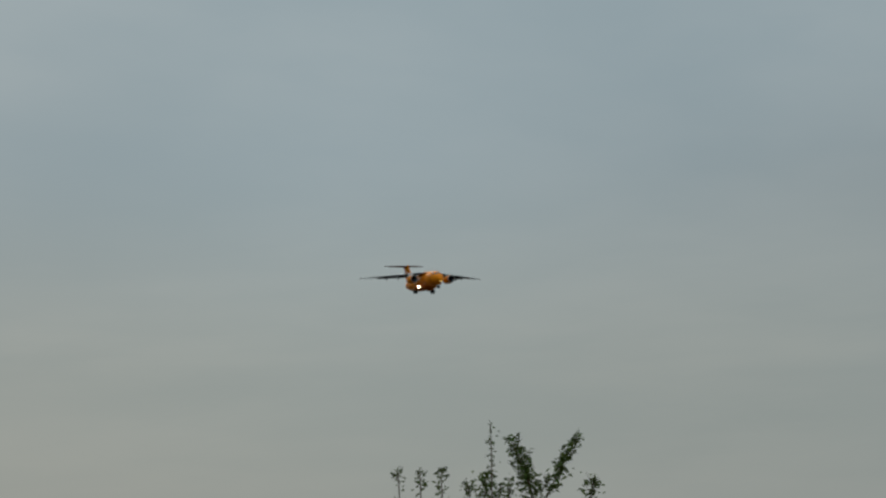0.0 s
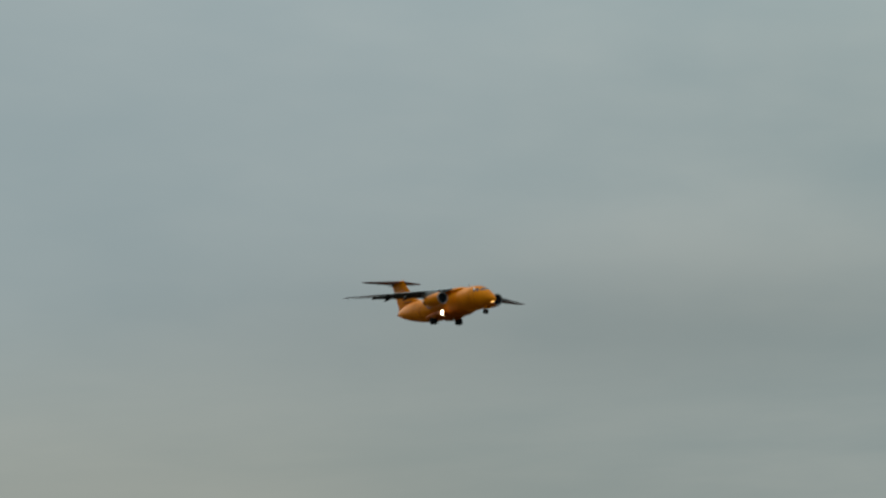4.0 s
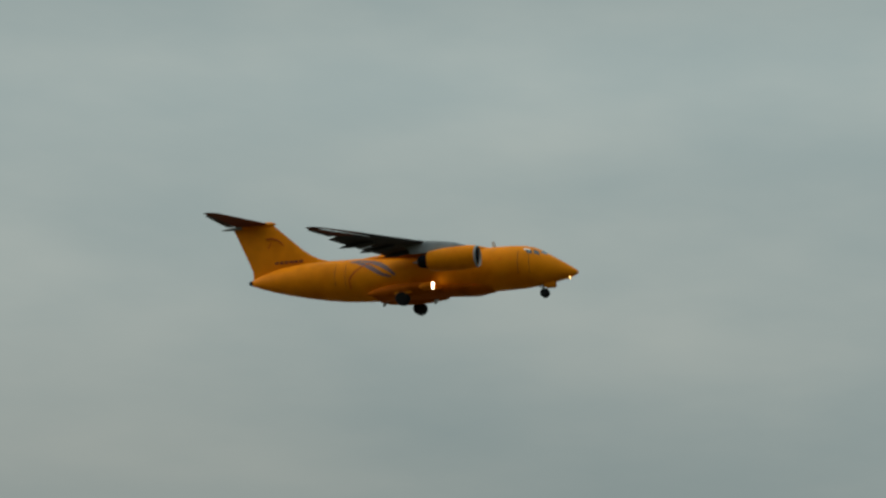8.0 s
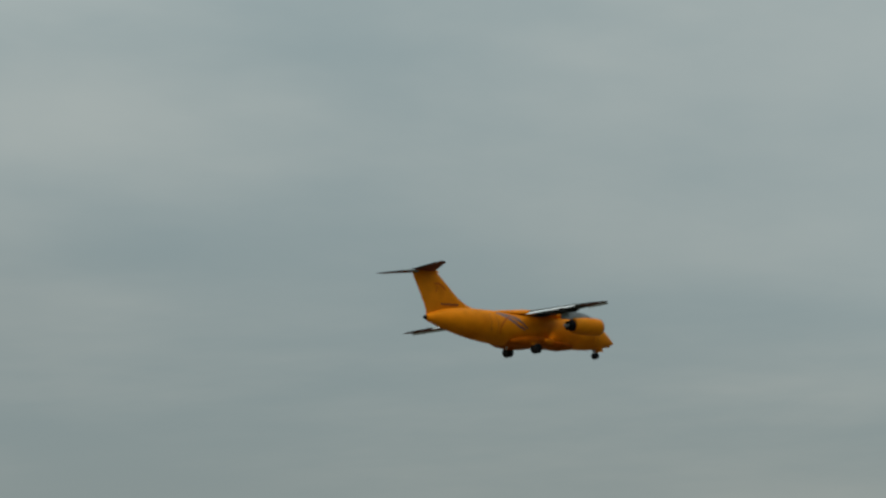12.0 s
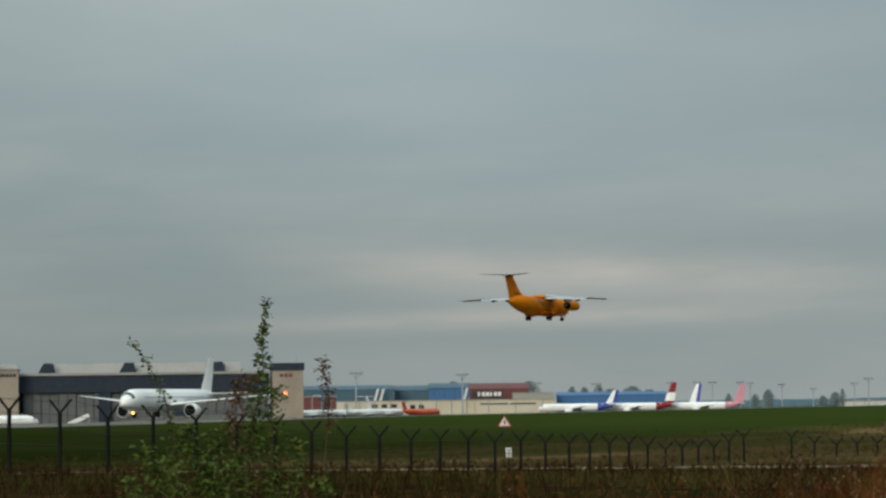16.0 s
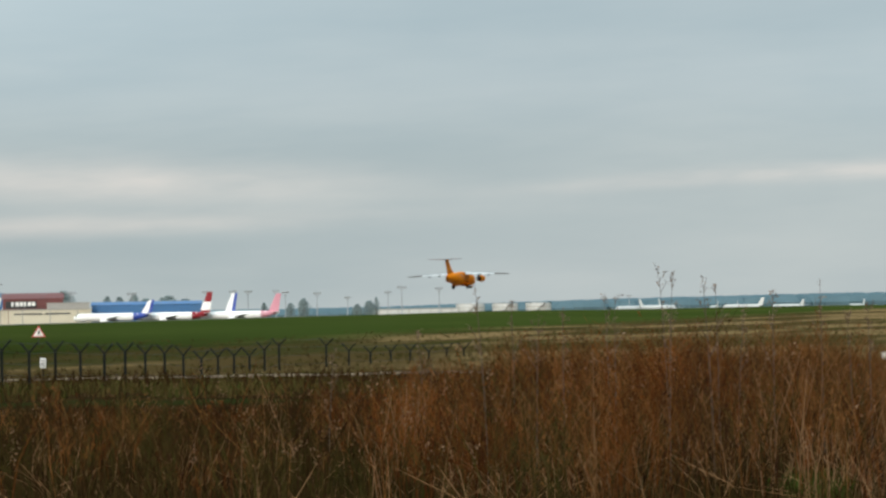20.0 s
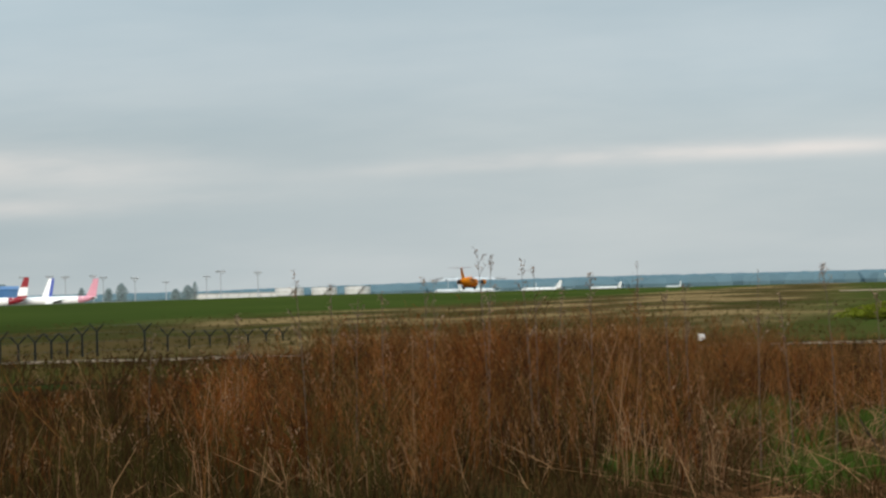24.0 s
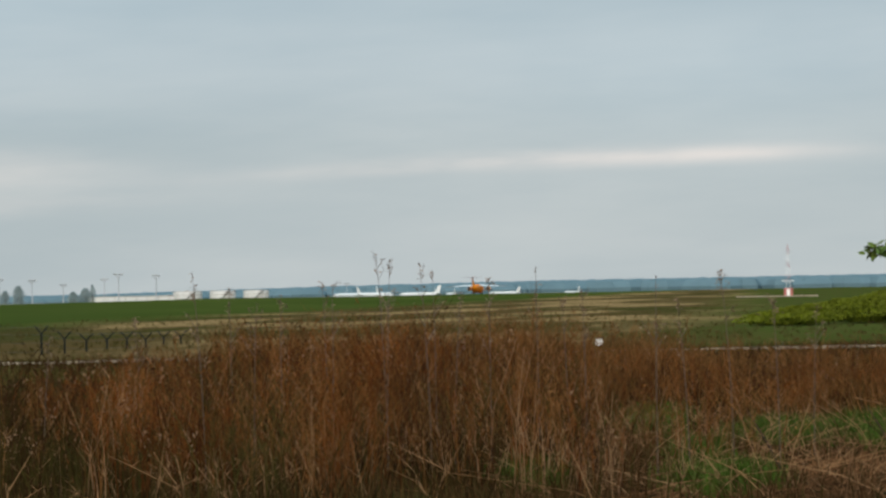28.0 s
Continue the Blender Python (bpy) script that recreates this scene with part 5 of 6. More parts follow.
def storage_tank(az, dist, width, el_top):
    m = facing(az, dist)
    t = thing("storage_tank", "white cylindrical storage tank with a stained shell", "storage tank", "far storage tanks", m)
    top, r = rise(el_top, dist) - m.translation.z, width / 2
    shell = part("shell", loft(bmesh.new(), [[Vector((r * k * math.cos(a), r * k * math.sin(a), z)) for a in (i * math.tau / 40 for i in range(40))] for z, k in ((0, 1), (top * 0.5, 1), (top - 0.3, 1), (top, 0.985), (top + 0.25, 0.1))]), TANK_WHITE, t)
    for k in range(3):
        z = top * (k + 1) / 3.0 - 0.25
        part("ring_girder", loft(bmesh.new(), [[Vector(((r + o) * math.cos(a), (r + o) * math.sin(a), zz)) for a in (i * math.tau / 40 for i in range(40))] for zz, o in ((z, 0.0), (z, 0.22), (z + 0.22, 0.22), (z + 0.22, 0.0))], cap=False), CONCRETE, shell)
    n = 18
    for k in range(n):
        a0, a1 = -1.9 + 0.9 * k / n, -1.9 + 0.9 * (k + 1) / n
        part("stair_tread", boxed((r + 0.5) * math.cos(a0) - 0.5, (r + 0.5) * math.cos(a0) + 0.5, (r + 0.5) * math.sin(a0) - 0.4, (r + 0.5) * math.sin(a0) + 0.4, top * k / n, top * k / n + 0.2), WIRE, t, smooth=False)


for az, w in ((75.07, 19.5), (75.80, 17.5), (76.50, 17.5)):
    storage_tank(az, 1850, w, 0.0)
building("depot_building", "long low pale depot on the horizon", 73.0, 74.8, 1800, -0.09, TANK_WHITE, bays=8)


# ---- masts ----
def light_mast(az, dist, el, width=2.6, red=False):
    p = at(az, dist)
    h = rise(el, dist) - p.z
    m = thing("floodlight_mast", "tall red and grey apron floodlight mast" if red else "tall grey apron floodlight mast with a lamp head", "light mast", "apron floodlight masts", pose(p.x, p.y, p.z, 0, 0, -az))
    part("pole", tube(bmesh.new(), [(0, 0, 0), (0, 0, h * 0.6), (0, 0, h - 0.8)], [0.42, 0.34, 0.24], 8), MAST_GREY, m)
    head = part("lamp_head", boxed(-width, width, -0.5, 0.5, h - 1.1, h - 0.45, bevel=0.05), MAST_RED if red else MAST_GREY, m, smooth=False)
    for k in range(6):
        x = -width + 2 * width * (k + 0.5) / 6
        part("floodlight", boxed(x - 0.28, x + 0.28, -0.95, -0.35, h - 0.6, h + 0.1, bevel=0.06), MAST_RED if red else MAST_GREY, head, smooth=False)
    for s in (-1, 1):
        part("brace", tube(bmesh.new(), [(0, 0, h - 3.0), (s * width * 0.8, 0, h - 1.0)], 0.13, 6), MAST_GREY, m)
    part("platform", boxed(-0.9, 0.9, -0.7, 0.7, h - 2.6, h - 2.4), MAST_GREY, m, smooth=False)
    if red:
        part("painted_section", tube(bmesh.new(), [(0, 0, h * 0.62), (0, 0, h - 1.0)], [0.46, 0.40], 8), MAST_RED, m, "red painted pole section")
        part("painted_section", tube(bmesh.new(), [(0, 0, h * 0.2), (0, 0, h * 0.4)], [0.52, 0.48], 8), MAST_RED, m)
        part("lower_tier", boxed(-width * 0.7, width * 0.7, -0.6, 0.6, h - 2.4, h - 1.7, bevel=0.05), MAST_RED, m, smooth=False)


for az, dist, el, red in ((52.55, 900, 1.20, True), (46.75, 940, 1.22, True), (62.97, 1200, 0.66, False), (65.2, 1300, 0.60, False), (66.75, 1500, 0.40, False), (68.0, 1600, 0.36, False), (69.55, 1800, 0.37, False), (70.1, 1750, 0.37, False), (70.42, 1750, 0.36, False), (71.0, 1850, 0.36, False), (71.2, 1900, 0.33, False), (71.86, 1800, 0.30, False), (72.5, 2100, 0.20, False), (73.35, 1900, 0.30, False), (73.64, 1650, 0.40, False), (74.42, 1750, 0.36, False), (78.4, 2600, 0.12, False)):
    light_mast(az, dist, el, 3.0 if dist < 1700 else 2.7, red)


def antenna_tower():
    p = at(87.62, 615)
    h = rise(0.78, 615) - p.z
    t = thing("antenna_tower", "red and white lattice antenna on a small red cabin", "antenna tower", m=pose(p.x, p.y, p.z, 0, 0, -87.6))
    part("cabin", boxed(-1.0, 1.0, -0.8, 0.8, 0, 1.9, bevel=0.04), MAST_RED, t, "red equipment cabin", smooth=False)
    part("cabin_door", boxed(-0.35, 0.35, -0.86, -0.78, 0.05, 1.7), SIGN_WHITE, t, smooth=False)
    part("platform", boxed(-1.4, 1.4, -1.1, 1.1, 3.4, 3.55), SIGN_WHITE, t, smooth=False)
    for k in range(6):
        z0, z1 = 1.9 + (h - 3.0) * k / 6, 1.9 + (h - 3.0) * (k + 1) / 6
        mat = MAST_RED if k % 2 else SIGN_WHITE
        w0, w1 = 0.5 * (1 - 0.09 * k), 0.5 * (1 - 0.09 * (k + 1))
        bm = bmesh.new()
        for sx in (-1, 1):
            for sy in (-1, 1):
                tube(bm, [(sx * w0, sy * w0, z0), (sx * w1, sy * w1, z1)], 0.028, 5)
            tube(bm, [(sx * w0, -w0, z0), (-sx * w1, -w1, z1)], 0.016, 5)
            tube(bm, [(sx * w0, w0, z0), (-sx * w1, w1, z1)], 0.016, 5)
        part("lattice_section", bm, mat, t)
    part("whip", tube(bmesh.new(), [(0, 0, h - 1.1), (0, 0, h)], [0.07, 0.03], 6), MAST_RED, t)
    part("crossarm", tube(bmesh.new(), [(-0.9, 0, h - 2.0), (0.9, 0, h - 2.0)], 0.05, 6), MAST_GREY, t)


antenna_tower()
p = at(87.4, 613)
tagged(mesh_object("concrete_pad", boxed(-1, 1, -9, 9, -0.3, 0.25, bevel=0.02), CONCRETE, smooth=False), "long pale concrete pad around the antenna", "pad").matrix_world = pose(p.x - 3, p.y, p.z, 0, 0, 2)


# ---- fence ----
FENCE_Y = 50.0


def fence_top(x):
    return table(x, (40, 61, 73.5, 80, 86, 92, 97, 106, 118, 128, 133, 141, 145.6, 154.2, 158, 163, 176, 190), (4.2, 4.2, 3.95, 3.66, 3.48, 3.13, 2.72, 2.45, 2.1, 1.85, 1.47, 1.47, 1.88, 1.75, 1.3, 1.15, 0.95, 0.8))


def fence():
    post_mesh = {}
    f = tagged(new("perimeter_fence"), "dark green fence with forked post tops and barbed wire", "fence")
    f.matrix_world = pose(0, FENCE_Y, 0)
    # the posts stand 3 m apart at the near end and closer at the far end, with a gap where the wire is down
    ks = list(range(-11, 27)) + list(range(27, 35))
    xs = [table(k, (-11, 0, 10, 16, 21, 26, 27, 32, 35), (40.7, 73.5, 103.0, 120.2, 133.2, 145.6, 154.2, 176.5, 190.0)) for k in ks]
    tops = []
    for k, x in enumerate(xs):
        top = fence_top(x) + 0.05 * math.sin(k * 2.3)
        g = ground_z(x, FENCE_Y)
        h = max(top - g, 1.9)
        tops.append((x, top))
        bm = bmesh.new()
        box(bm, x - 0.05, x + 0.05, -0.05, 0.05, top - h - 0.4, top - 0.42)
        p = part("post", bm, POST, f, smooth=False)
        lean = 0.04 * math.sin(k * 1.7)
        for s in (-1, 1):
            part("fork_arm", tube(bmesh.new(), [(x, 0, top - 0.46), (x + lean, s * 0.43, top)], 0.045, 5), POST, p)
    for (x0, t0), (x1, t1) in zip(tops, tops[1:]):
        for dz in (-0.5, -1.0, -1.5):
            part("rail", tube(bmesh.new(), [(x0, 0, t0 + dz), (x1, 0, t1 + dz)], 0.008, 4), WIRE, f)
        for s in (-1, 1):
            part("barbed_wire", tube(bmesh.new(), [(x0, s * 0.40, t0 - 0.03), ((x0 + x1) / 2, s * 0.40, (t0 + t1) / 2 - 0.12), (x1, s * 0.40, t1 - 0.03)], 0.006, 4), WIRE, f)


fence()


def signs():
    d = 132
    x, y = d * math.sin(radians(66.07)), d * math.cos(radians(66.07))
    t = thing("warning_sign", "white triangular warning sign with a red border", "sign", m=pose(x * 2.2, y * 2.2, ground_z(x * 2.2, y * 2.2), 0, 0, -66))
    dd = d * 2.2
    z0, z1 = rise(-0.53, dd) - t.location.z, rise(-0.29, dd) - t.location.z
    w = (z1 - z0) * 0.62
    zm = (z0 * 2 + z1) / 3

    def tri(k, y0, y1):
        return loft(bmesh.new(), [[Vector((a * k, yy, zm + (b - zm) * k)) for a, b in ((-w, z0), (w, z0), (0, z1))] for yy in (y0, y1)])
    part("panel", tri(1.0, 0, 0.04), SIGN_RED, t, "red triangular panel", smooth=False)
    part("face", tri(0.74, -0.012, 0.0), SIGN_WHITE, t, smooth=False)
    part("symbol", boxed(-w * 0.10, w * 0.16, -0.025, -0.014, z0 + (z1 - z0) * 0.2, z0 + (z1 - z0) * 0.55), SIGN_BLACK, t, smooth=False)
    part("post", tube(bmesh.new(), [(0, 0.08, 0), (0, 0.08, z1 - 0.2)], 0.04, 6), WIRE, t)
    d = 124
    p = at(66.15, d)
    s = thing("notice_board", "small white notice board on the fence", "sign", m=pose(p.x, p.y, 0, 0, 0, -66))
    part("panel", boxed(-0.13, 0.13, -0.02, 0.02, rise(-1.17, d), rise(-0.97, d), bevel=0.01), SIGN_WHITE, s, smooth=False)
    for k in range(3):
        part("text_bar", boxed(-0.08, 0.08, -0.028, -0.021, rise(-1.14 + 0.055 * k, d), rise(-1.12 + 0.055 * k, d)), SIGN_BLACK, s, smooth=False)
    part("post", tube(bmesh.new(), [(0, 0.05, p.z - 0.2), (0, 0.05, rise(-0.97, d))], 0.03, 6), POST, s)
    d = 128
    p = at(83.67, d)
    b = thing("marker_light", "white marker light box on a thin post", "marker", m=pose(p.x, p.y, 0, 0, 0, -83))
    part("body", boxed(-0.16, 0.16, -0.14, 0.14, rise(-1.30, d), rise(-1.16, d), bevel=0.03), SIGN_WHITE, b, smooth=False)
    part("post", tube(bmesh.new(), [(0, 0, p.z - 0.2), (0, 0, rise(-1.29, d))], 0.03, 6), STEM_GREY, b)


signs()


# ---- plants ----
def far_tree(az, dist, el, spread, seed, name="tree", mat=None, leaf=0.5, count=2200):
    rng = random.Random(seed)
    p = at(az, dist)
    h = rise(el, dist) - p.z
    t = thing(name, "dark leafy tree on the far side of the airfield" if name == "tree" else "fresh green bush beyond the weeds", name, "far trees" if name == "tree" else "green bushes", pose(p.x, p.y, p.z))
    bm = bmesh.new()
    tube(bm, [(0, 0, 0), (0.1, 0, h * 0.4), (0, 0.1, h * 0.8)], [0.3, 0.22, 0.06], 6)
    for k in range(5):
        a = rng.uniform(0, math.tau)
        tube(bm, [(0, 0, h * (0.3 + 0.1 * k)), (math.cos(a) * spread * 0.6, math.sin(a) * spread * 0.6, h * (0.45 + 0.11 * k))], [0.12, 0.03], 4)
    part("trunk", bm, BARK, t)
    verts, faces = [], []
    for k in range(count):
        u = rng.random() ** 0.8
        a, z = rng.uniform(0, math.tau), h * (0.06 + 0.94 * u)
        rad = spread * (0.25 + 0.9 * math.sin(math.pi * min(0.12 + 0.88 * u, 0.98))) * math.sqrt(rng.random()) * (0.75 + 0.5 * noise.noise((math.cos(a) * 2, math.sin(a) * 2, u * 4 + seed)))
        c = Vector((math.cos(a) * rad, math.sin(a) * rad, z))
        s = rng.uniform(0.12, 0.42) * spread / 3 * leaf
        e = Euler((rng.uniform(0, 6), rng.uniform(0, 6), rng.uniform(0, 6))).to_matrix()
        i = len(verts)
        verts += [c + e @ Vector(v) * s for v in ((-1, -0.6, 0), (1, -0.6, 0.2), (0.8, 0.7, 0), (-0.8, 0.7, 0.3))]
        faces.append((i, i + 1, i + 2, i + 3))
    me = bpy.data.meshes.new("crown")
    me.from_pydata(verts, [], faces)
    me.materials.append(mat or TREE_FAR)
    crown = tagged(new("crown", me), kind="stuff")
    crown.parent = t


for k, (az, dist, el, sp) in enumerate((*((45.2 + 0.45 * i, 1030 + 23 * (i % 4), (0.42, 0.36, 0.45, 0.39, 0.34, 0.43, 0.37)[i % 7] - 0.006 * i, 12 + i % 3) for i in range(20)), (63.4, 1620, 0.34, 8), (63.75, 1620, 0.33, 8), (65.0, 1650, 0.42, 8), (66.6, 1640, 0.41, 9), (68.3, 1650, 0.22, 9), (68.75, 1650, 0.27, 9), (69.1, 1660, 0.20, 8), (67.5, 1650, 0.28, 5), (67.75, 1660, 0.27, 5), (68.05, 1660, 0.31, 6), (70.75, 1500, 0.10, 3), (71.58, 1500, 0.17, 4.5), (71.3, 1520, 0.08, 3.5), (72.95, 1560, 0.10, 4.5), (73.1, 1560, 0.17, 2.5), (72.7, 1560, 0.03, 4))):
    # trees beyond 1400 m take the foliage colour with painted haze
    far_tree(az, dist, el, sp, 40 + k, mat=TREE_HAZED if dist > 1400 else TREE_FAR)


def far_woods():
    """The wooded skyline: rows of overlapping pointed crowns."""
    rng = random.Random(7)
    verts, faces = [], []
    for row, dist in enumerate((2950, 3150, 3400)):
        az = 42.0
        while az < 104:
            el = table(az, (42, 50, 60, 68, 73, 78, 82, 90, 104), (0.10, 0.08, 0.0, -0.04, -0.03, 0.05, 0.09, 0.10, 0.13))
            d = dist + rng.uniform(-60, 60)
            p = at(az, d)
            top = rise(el - 0.012 * (2 - row) + rng.uniform(-0.012, 0.008), d)
            r = rng.uniform(16, 34)
            i = len(verts)
            for zz, k in ((p.z - 3, 1.0), (p.z + (top - p.z) * 0.55, 1.0), (p.z + (top - p.z) * 0.92, 0.72)):
                for j in range(6):
                    a = j * math.tau / 6 + az
                    verts.append((p.x + r * k * math.cos(a), p.y + r * k * math.sin(a), zz))
            verts.append((p.x, p.y, top))
            for lv in (0, 6):
                for j in range(6):
                    faces.append((i + lv + j, i + lv + (j + 1) % 6, i + lv + 6 + (j + 1) % 6, i + lv + 6 + j))
            for j in range(6):
                faces.append((i + 12 + j, i + 12 + (j + 1) % 6, i + 18))
            az += rng.uniform(0.04, 0.09)
    me = bpy.data.meshes.new("far_woods")
    me.from_pydata(verts, [], faces)
    me.materials.append(HAZED_FOREST)
    tagged(new("far_woods", me), "wooded skyline far behind the airfield, painted in blue-green haze", "woods", kind="stuff")


far_woods()


def stalks(name, label, spots, mat, seed, twigs=5, width=0.006, wander=0.06, heads=0.0, category="weeds", head_mat=None):
    """Many dry stems with side twigs, as one mesh; spots: (x, y, height)."""
    rng = np.random.default_rng(seed)
    n = len(spots)
    P = np.array(spots)
    x, y, h = P[:, 0], P[:, 1], P[:, 2]
    z = np.array([ground_z(a, b) for a, b in zip(x, y)])
    V, Fc = [], []
    base = 0

    def rods(p0, p1, r0, r1):
        """Three-sided tapered rods between two arrays of points."""
        nonlocal base
        d = p1 - p0
        d = d / np.linalg.norm(d, axis=1, keepdims=True)
        s = np.cross(d, np.array([0.3, 0.9, 0.1]))
        s /= np.linalg.norm(s, axis=1, keepdims=True)
        u = np.cross(d, s)
        vs = []
        for p, r in ((p0, r0), (p1, r1)):
            for a in (0, math.tau / 3, 2 * math.tau / 3):
                vs.append(p + (s * math.cos(a) + u * math.sin(a)) * r[:, None])
        vs = np.stack(vs, 1)
        V.append(vs.reshape(-1, 3))
        k = np.arange(len(p0))[:, None] * 6 + base
        for j in range(3):
            q = (j + 1) % 3
            Fc.append(np.concatenate([k + j, k + q, k + 3 + q, k + 3 + j], 1))
        base += len(p0) * 6

    root = np.stack([x, y, z - 0.05], 1)
    lean = rng.normal(0, wander, (n, 2)) * h[:, None]
    w = width * rng.uniform(0.6, 1.4, n)
    bow = rng.normal(0, 0.045, (n, 2)) * h[:, None]
    mid = root + np.stack([lean[:, 0] * 0.35 + bow[:, 0], lean[:, 1] * 0.35 + bow[:, 1], h * 0.55], 1)
    tip = root + np.stack([lean[:, 0], lean[:, 1], h], 1)
    rods(root, mid, w, w * 0.75)
    rods(mid, tip, w * 0.75, w * 0.3)
    tips = [tip]
    for k in range(twigs):
        t = rng.uniform(0.45, 0.97, n)
        a = rng.uniform(0, math.tau, n)
        ln = rng.uniform(0.10, 0.34, n) * h * (1.1 - 0.6 * t)
        start = np.where((t < 0.55)[:, None], root + (mid - root) * (t / 0.55)[:, None], mid + (tip - mid) * ((t - 0.55) / 0.45)[:, None])
        end = start + np.stack([np.cos(a) * ln * 0.62, np.sin(a) * ln * 0.62, ln * rng.uniform(0.45, 1.0, n)], 1)
        rods(start, end, w * 0.5, w * 0.25)
        tips.append(end)
    if heads:
        tp = np.concatenate(tips)
        tp = tp[rng.random(len(tp)) < heads]
        for _ in range(3):
            o = rng.normal(0, 0.02, tp.shape)
            o[:, 2] = rng.normal(0, 0.04, len(tp))
            q = tp + o
            e = rng.normal(0, 1, tp.shape)
            e /= np.linalg.norm(e, axis=1, keepdims=True)
            rods(q - e * 0.016, q + e * 0.016, np.full(len(q), 0.008), np.full(len(q), 0.004))
    me = bpy.data.meshes.new(name)
    me.from_pydata(np.concatenate(V).tolist(), [], np.concatenate(Fc).tolist())
    me.materials.append(mat)
    return tagged(new(name, me), label, category, kind="stuff")


def weed_line(az):
    """Elevation of the weeds' crown against the eye, by azimuth."""
    return table(az, (44, 58, 63, 67, 70, 72.5, 75, 77, 79, 82, 84, 86, 90, 100), (-2.4, -1.9, -1.75, -1.65, -1.65, -1.45, -1.0, -0.75, -0.58, -0.7, -0.95, -1.35, -1.45, -1.5))


def bare(x, y):
    """Where green grass, not weeds, covers the bank."""
    az, r = math.degrees(math.atan2(x, y)), math.hypot(x, y)
    open_bank = smooth01(az + 1.5 * noise.noise((x * 0.4, y * 0.4, 4.0)), 82.8, 84.4) * (1 - smooth01(r + 3 * noise.noise((x * 0.3, y * 0.3, 6.0)), 33, 37)) * 0.965
    return max(open_bank, math.exp(-((az - 86.5) / 2.6) ** 2 - ((r - 30) / 7) ** 2), math.exp(-((az - 90) / 3.0) ** 2 - ((r - 24) / 6) ** 2), 0.9 * math.exp(-((az - 72) / 1.2) ** 2 - ((r - 27) / 5) ** 2) * 0.6, 0.45 * math.exp(-((az - 66.5) / 2.0) ** 2 - ((r - 30) / 8) ** 2))


def weed_spots(clumps, per, seed, r0, r1, az0, az1, drop=0.0, spread=0.35, tall=0.06, thin=0.0):
    """Stems in clumps: (x, y, height)."""
    rng = random.Random(seed)
    out = []
    while clumps > 0:
        az = rng.uniform(az0, az1)
        r = math.sqrt(rng.uniform(r0 * r0, r1 * r1))
        p = at(az, r)
        if noise.noise((p.x * 0.35, p.y * 0.35, 3.1)) < -0.10 + rng.uniform(-0.15, 0.15) or rng.random() < bare(p.x, p.y):
            continue
        if az < 74 and rng.random() < 0.35 * smooth01(74 - az, 0, 6) + 0.5 * smooth01(noise.noise((p.x * 0.22, p.y * 0.22, 9.0)), 0.05, 0.35):
            clumps -= 1
            continue
        clumps -= 1
        if rng.random() < thin * smooth01(76 - az, 0, 5):
            continue
        top = rise(weed_line(az) - drop, r) - p.z + 0.35 * noise.noise((p.x * 0.7, p.y * 0.7, seed))
        size = rng.uniform(0.12, 0.38)
        vigour = rng.uniform(1 - spread, 1.05)
        for _ in range(rng.randint(per // 2, per + per // 2)):
            x, y = p.x + rng.gauss(0, size), p.y + rng.gauss(0, size)
            h = top * vigour * rng.uniform(0.62, 1.08)
            if rng.random() < tall:
                h *= rng.uniform(1.03, 1.12)
            if h > 0.12:
                out.append((x, y, min(h, 1.6)))
    return out


stalks("dry_weeds", "dense dry red-brown weed stalks on the bank", weed_spots(560, 17, 11, 19.5, 44, 50, 98, 0.0, 0.5, thin=0.7), WEED, 21, twigs=7, width=0.0042, wander=0.17, heads=0.04)
stalks("outer_weeds", "brown weeds thinning out towards the field", weed_spots(330, 14, 41, 44, 68, 76, 98, 0.02, 0.5) + weed_spots(240, 6, 43, 46, 70, 74, 98, -0.05, 0.7, tall=0.0) + weed_spots(220, 6, 44, 40, 68, 81, 98, -0.35, 0.7, tall=0.0), WEED_TAN, 42, twigs=8, width=0.007, wander=0.25, heads=0.05)
stalks("tan_weeds", "tan-brown dry weeds with many fine twigs", weed_spots(400, 15, 19, 19.5, 46, 50, 98, 0.0, 0.6, thin=0.65), WEED_TAN, 37, twigs=10, width=0.0038, wander=0.34, heads=0.06)
stalks("dark_weeds", "dark brown weathered weed stalks on the bank", weed_spots(620, 14, 13, 20, 48, 50, 98, 0.2, 0.55), WEED_DARK, 23, twigs=6, wander=0.2, width=0.0045, heads=0.03)
stalks("olive_weeds", "olive green weed stems low among dry ones", weed_spots(420, 12, 16, 19, 46, 50, 77, 0.3, 0.6) + weed_spots(130, 10, 17, 19, 40, 77, 98, 0.6, 0.6), OLIVE, 29, twigs=8, width=0.0052, wander=0.22)
stalks("dry_straw", "pale bent straw among the weeds", weed_spots(280, 4, 12, 18.5, 38, 50, 98, 0.2, 0.6, tall=0.0, thin=0.4), STRAW, 22, twigs=3, width=0.0045, wander=0.22)
stalks("broken_stalks", "pale broken stalks leaning through the weeds", [(x, y, h * 0.45) for x, y, h in weed_spots(170, 4, 18, 18.5, 36, 60, 98, 0.3, 0.5)], STRAW, 35, twigs=4, width=0.005, wander=0.8)
stalks("fallen_straw", "pale fallen straw low between the weeds", [(x, y, h * 0.5) for x, y, h in weed_spots(200, 5, 15, 18.5, 34, 50, 98, 0.6, 0.6)], STRAW, 24, twigs=1, width=0.005, wander=0.9)


